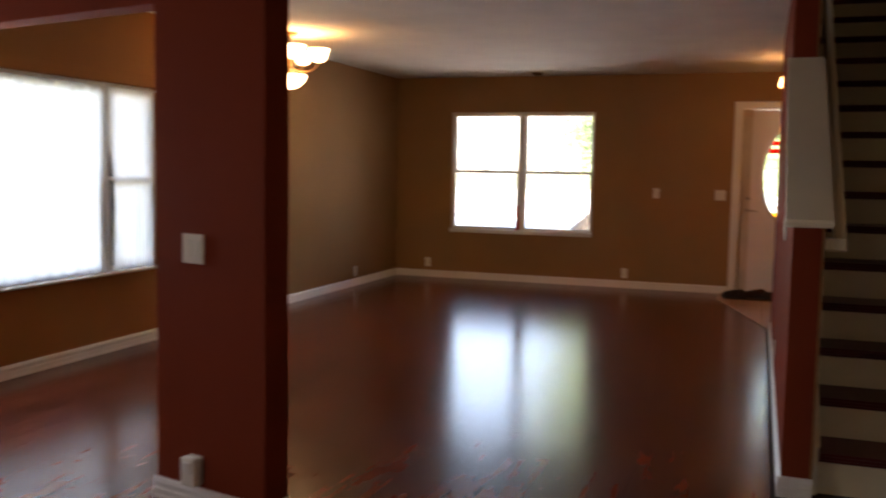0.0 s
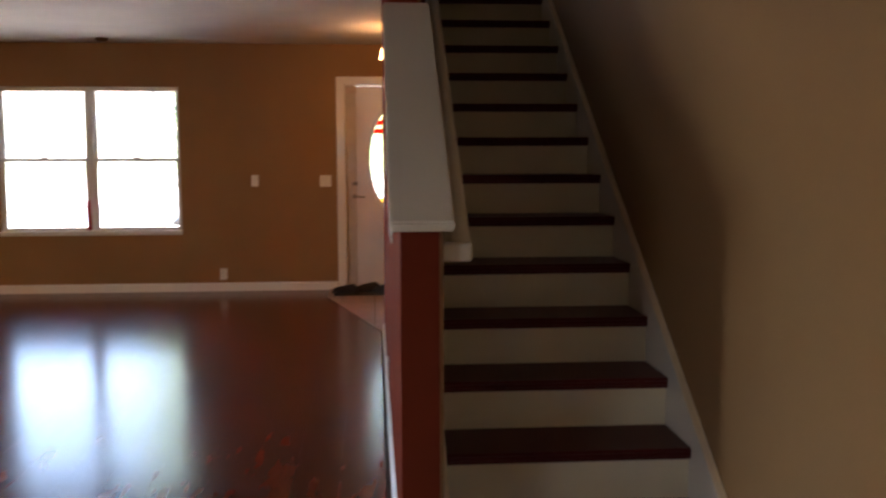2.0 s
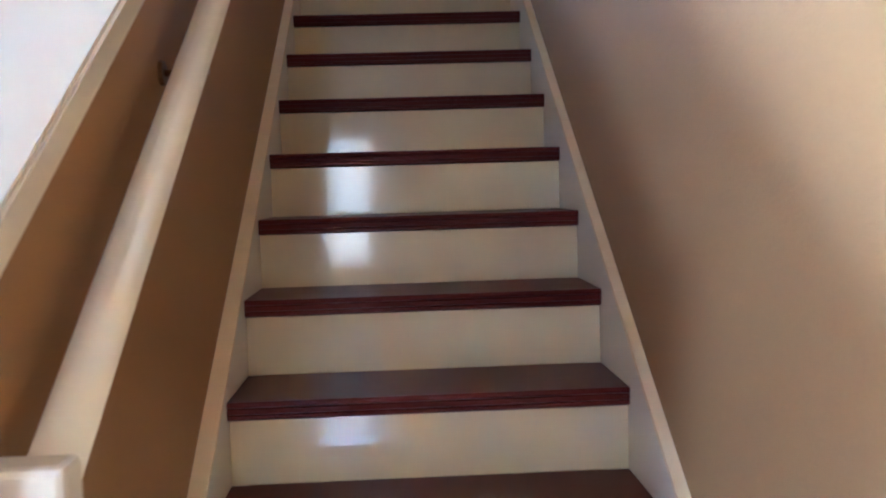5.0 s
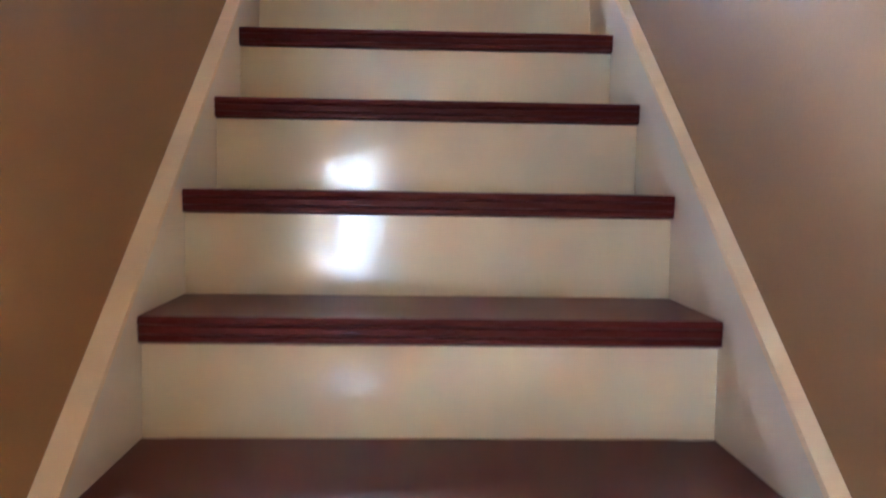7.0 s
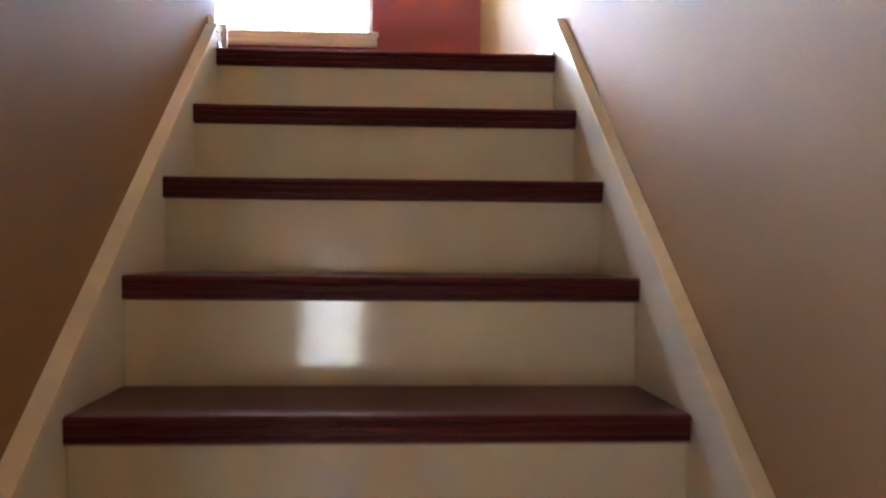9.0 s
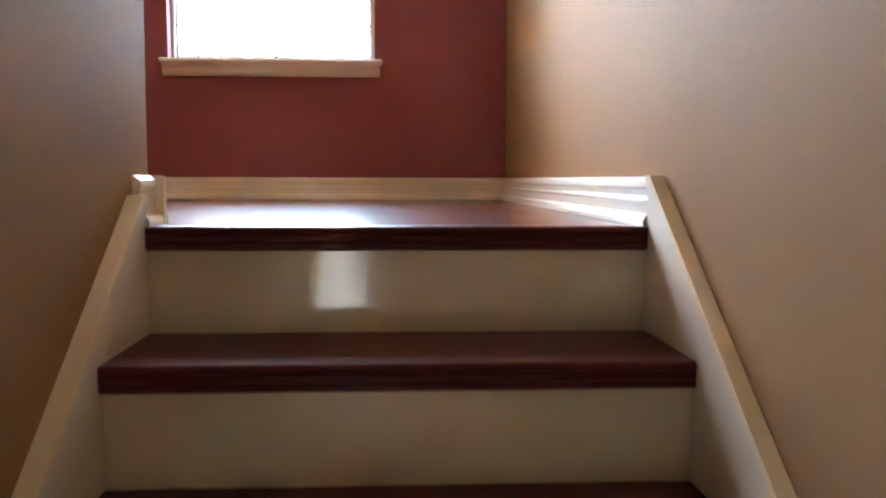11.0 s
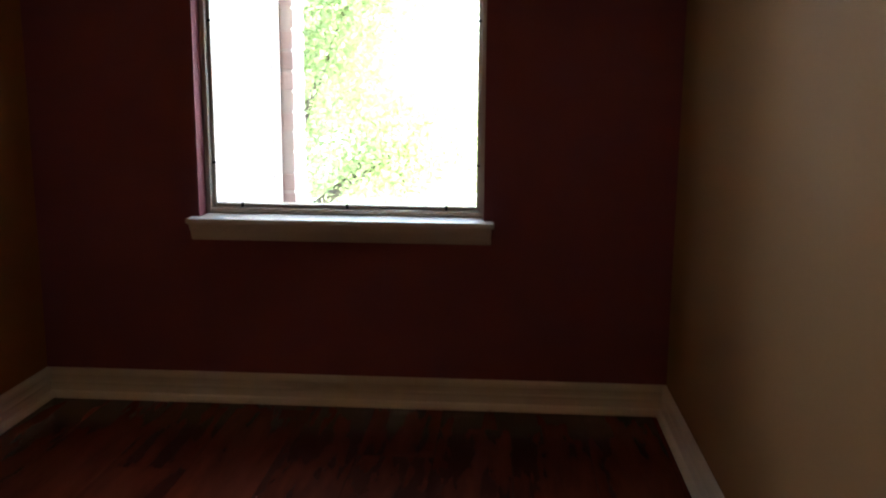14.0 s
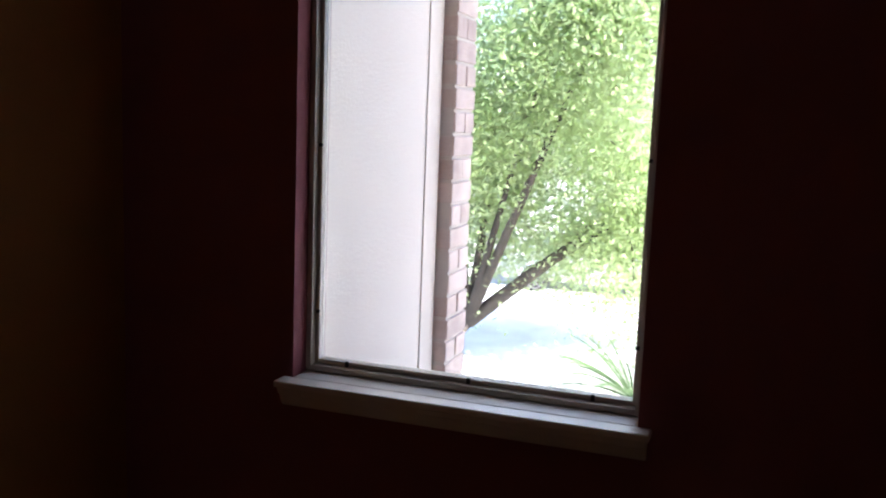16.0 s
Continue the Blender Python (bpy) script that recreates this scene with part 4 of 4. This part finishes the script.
def tree(at, lean, height, spread, leaves, seed, label):
    rng = random.Random(seed)
    ob = thing("tree", at, label, "tree", "street trees")
    bm = bmesh.new()
    base = Vector((0, 0, -0.02))
    fork = Vector((lean * 0.4, 0, 0.85))
    tube(bm, [base, base.lerp(fork, 0.5) + Vector((0.03, 0, 0)), fork], [0.165, 0.130, 0.115], 12)
    part("trunk", smooth(bm), BARK, ob)
    tips = []
    for i in range(7):
        a = 2 * math.pi * i / 7 + rng.uniform(-0.3, 0.3)
        reach = spread * rng.uniform(0.45, 0.85)
        end = fork + Vector((reach * math.cos(a) + lean * 1.35, reach * math.sin(a), height * rng.uniform(0.14, 0.80)))
        mid = fork.lerp(end, 0.45) + Vector((0, 0, height * 0.08))
        if i == 0:    # the low leaning limb
            end = fork + Vector((3.0, 0.6, 2.3))
            mid = fork + Vector((1.15, 0.3, 0.95))
        bm = bmesh.new()
        tube(bm, [fork + Vector((0, 0, -0.05)), mid, end], [0.115, 0.095, 0.03] if i == 0 else [0.085, 0.05, 0.012], 8)
        limb = part("limb", smooth(bm), BARK, ob)
        for k in range(5):
            p = mid.lerp(end, rng.uniform(0.1, 1.0))
            q = p + Vector((rng.uniform(-1, 1), rng.uniform(-1, 1), rng.uniform(-1.0, 0.6))) * spread * 0.36
            bm = bmesh.new()
            tube(bm, [p, p.lerp(q, 0.5) + Vector((0, 0, 0.1)), q], [0.022, 0.014, 0.005], 6)
            part("branch", smooth(bm), BARK, limb)
            tips += [p, p.lerp(q, 0.6), q]
        tips.append(end)
    g = np.random.default_rng(seed)
    t = np.array([tuple(p) for p in tips])
    pick = t[g.integers(0, len(t), leaves)]
    c = pick + g.normal(size=(leaves, 3)) * np.array((0.40, 0.40, 0.32)) * spread / 3.0
    crown = new("crown", leaf_mesh("crown", c, 0.10, LEAF))
    crown.parent = ob
    tagged(crown, kind="stuff")
    return ob


tree((-4.45, 17.2, -0.14), 1.9, 10.0, 3.7, 110000, 3, "leafy green shade tree with a forked leaning trunk")

palm = thing("sago_palm", (-0.85, 15.7, -0.10), "green sago palm beside the driveway", "palm")
part("trunk", smooth(lathe(bmesh.new(), ((0.10, 0.0), (0.11, 0.08), (0.08, 0.20), (0.0, 0.26)), seg=14)), BARK, palm)
for i in range(30):
    a = 2 * math.pi * i / 30 * 7 + random.uniform(-0.15, 0.15)
    tilt = random.uniform(0.4, 1.35)
    spine = []
    for k in range(9):
        r = 0.95 * k / 8
        spine.append(Vector((math.cos(a) * r * math.cos(tilt * 0.6), math.sin(a) * r * math.cos(tilt * 0.6), 0.22 + r * math.sin(tilt) * 1.1 - 0.45 * r * r)))
    bm = bmesh.new()
    tube(bm, spine, [0.012 - 0.001 * k for k in range(9)], 5)
    side = Vector((-math.sin(a), math.cos(a), 0))
    for k in range(26):
        f = 0.12 + 0.86 * k / 25
        at = spine[int(f * 7.99)].lerp(spine[min(8, int(f * 7.99) + 1)], f * 7.99 % 1)
        for sgn in (1, -1):
            tip = at + side * sgn * 0.19 * math.sin(math.pi * (0.15 + 0.8 * f)) + Vector((math.cos(a), math.sin(a), 0.2)) * 0.08
            w = Vector((math.cos(a), math.sin(a), 0)) * 0.007
            bm.faces.new([bm.verts.new(p) for p in (at - w, at + w, tip)])
    part("frond", bm, PALM, palm)
palm.scale = (1.35, 1.35, 1.35)


def car(at, turn, label):
    ob = thing("parked_car", (0, 0, 0), label, "car")
    bm = bmesh.new()
    prism(bm, [(-2.2, 0.28), (-2.25, 0.55), (-2.15, 0.80), (-1.2, 0.93), (1.1, 0.97), (2.05, 0.95), (2.2, 0.7), (2.2, 0.30)], "y", -0.88, 0.88)
    bmesh.ops.bevel(bm, geom=list(bm.edges), offset=0.07, segments=3, affect='EDGES')
    part("body", smooth(bm), CARPAINT, ob)
    bm = bmesh.new()
    prism(bm, [(-1.15, 0.90), (-0.45, 1.40), (0.95, 1.44), (1.75, 0.94)], "y", -0.74, 0.74)
    bmesh.ops.bevel(bm, geom=list(bm.edges), offset=0.06, segments=3, affect='EDGES')
    cabin = part("cabin", smooth(bm), CARPAINT, ob)
    for s_ in (-1, 1):
        bm = bmesh.new()
        prism(bm, [(-0.95, 0.99), (-0.42, 1.33), (0.85, 1.36), (1.35, 1.0)], "y", s_ * 0.742, s_ * 0.752)
        part("side_window", bm, SLOT, cabin)
        for x in (-1.38, 1.35):
            wheel = part("wheel", cyl(bmesh.new(), 0.33, 0.33, 0.21, pose(x, s_ * 0.80, 0.33, 90, 0, 0), 28), RUBBER, ob)
            rim = part("rim", smooth(lathe(bmesh.new(), ((0.24, 0.0), (0.24, 0.012), (0.215, 0.014), (0.205, -0.008)), pose(x, s_ * 0.908, 0.33, -90 * s_, 0, 0), 28)), NICKEL, wheel)
            for k in range(10):
                bm = boxes((-0.014, 0.014, -0.006, 0.006, 0.03, 0.215))
                bmesh.ops.transform(bm, matrix=pose(x, s_ * 0.914, 0.33) @ pose(0, 0, 0, 0, 36 * k, 0), verts=bm.verts)
                part("spoke", bm, NICKEL, wheel)
            part("hub_cap", cyl(bmesh.new(), 0.045, 0.045, 0.02, pose(x, s_ * 0.916, 0.33, 90, 0, 0), 16), NICKEL, wheel)
    for y in (-0.62, 0.62):
        part("headlight", boxes((-2.24, -2.12, y - 0.15, y + 0.15, 0.60, 0.72), bevel=0.02), WHITE, ob)
    ob.matrix_world = pose(*at, 0, 0, turn)
    return ob


car((-3.00, 25.2, -0.13), 180, "silver white car parked by the street with spoked rims")


# ---- floor boards, last ----
def floor_boards(parent, x0, x1, y0, y1, z, wide, long, keep):
    """Bevelled boards running along y, in staggered rows; each one is a piece of its own."""
    shared = {}
    rng = random.Random(4)
    x = x0
    while x < x1 - 0.01:
        w = min(wide, x1 - x)
        y = y0 - rng.uniform(0.1, long * 0.9)
        while y < y1 - 0.01:
            a, b = max(y, y0), min(y + long, y1)
            y += long
            if b - a < 0.02 or not keep((a + b) / 2, x):
                continue
            key = (round(w, 3), round(b - a, 3))
            if key not in shared:
                bm = bmesh.new()
                u, v, e = w / 2 - 0.0003, (b - a) / 2 - 0.0003, 0.0006
                lo = [bm.verts.new(p) for p in ((-u, -v, -0.006), (u, -v, -0.006), (u, v, -0.006), (-u, v, -0.006))]
                md = [bm.verts.new(p) for p in ((-u, -v, -e), (u, -v, -e), (u, v, -e), (-u, v, -e))]
                hi = [bm.verts.new(p) for p in ((-u + e, -v + e, 0), (u - e, -v + e, 0), (u - e, v - e, 0), (-u + e, v - e, 0))]
                bm.faces.new(hi)
                for p, q in ((lo, md), (md, hi)):
                    for i in range(4):
                        bm.faces.new((p[i], p[(i + 1) % 4], q[(i + 1) % 4], q[i]))
                shared[key] = mesh_of("plank", bm, PLANK)
            ob = new("plank", shared[key])
            ob.parent = parent
            ob.location = (x + w / 2, (a + b) / 2, z + rng.uniform(-0.0002, 0.0002))
        x += w


lower = tagged(new("floor"), "glossy dark cherry laminate floor of the living room", "floor", kind="structure")
floor_boards(lower, LEFT, RIGHT, BACK, FRONT, 0.0, 0.192, 1.6, lambda y, x: not (x > WALLX0 - 0.1 and y > 0.1))
upper = tagged(new("floor_upper"), "glossy dark cherry laminate floor of the upper hall", "floor", kind="structure")
floor_boards(upper, UPX, RIGHT, LAND + 0.063, UPY, TOP, 0.192, 1.3, lambda y, x: True)
floor_boards(upper, UPX, WALLX0, LAND - 1.6, LAND + 0.0625, TOP, 0.192, 1.3, lambda y, x: True)

# tiled foyer with a slanting edge
EDGE_A, EDGE_B = Vector((-0.165, 4.20)), Vector((-0.680, 6.02))


def clipped(poly):
    """What of an outline lies on the door's side of the slanting edge."""
    d = EDGE_B - EDGE_A
    side = [d.y * (p.x - EDGE_A.x) - d.x * (p.y - EDGE_A.y) for p in poly]
    out = []
    for i, p in enumerate(poly):
        q, s0, s1 = poly[(i + 1) % len(poly)], side[i], side[(i + 1) % len(poly)]
        if s0 >= 0:
            out.append(p)
        if s0 * s1 < 0:
            out.append(p.lerp(q, s0 / (s0 - s1)))
    return out


def tile_outline(x0, x1, y0, y1):
    return clipped([Vector(p) for p in ((x0, y0), (x1, y0), (x1, y1), (x0, y1))])


bm = bmesh.new()
prism(bm, [tuple(p) for p in tile_outline(-0.68, RIGHT, 4.2, FRONT)], "z", 0.0015, 0.004)
foyer_floor = structure("foyer_floor", bm, GROUT, "beige tile floor before the front door", "floor")
for i in range(6):
    for j in range(9):
        x, y = -0.83 + 0.303 * i, 4.10 + 0.303 * j
        line = tile_outline(max(x, -0.678), min(x + 0.297, RIGHT - 0.02), max(y, 4.2), min(y + 0.297, FRONT - 0.02))
        if len(line) < 3 or max(p.x for p in line) - min(p.x for p in line) < 0.02 or max(p.y for p in line) - min(p.y for p in line) < 0.02:
            continue
        bm = bmesh.new()
        prism(bm, [tuple(p) for p in line], "z", 0.004, 0.010)
        part("tile", bm, TILE, foyer_floor)
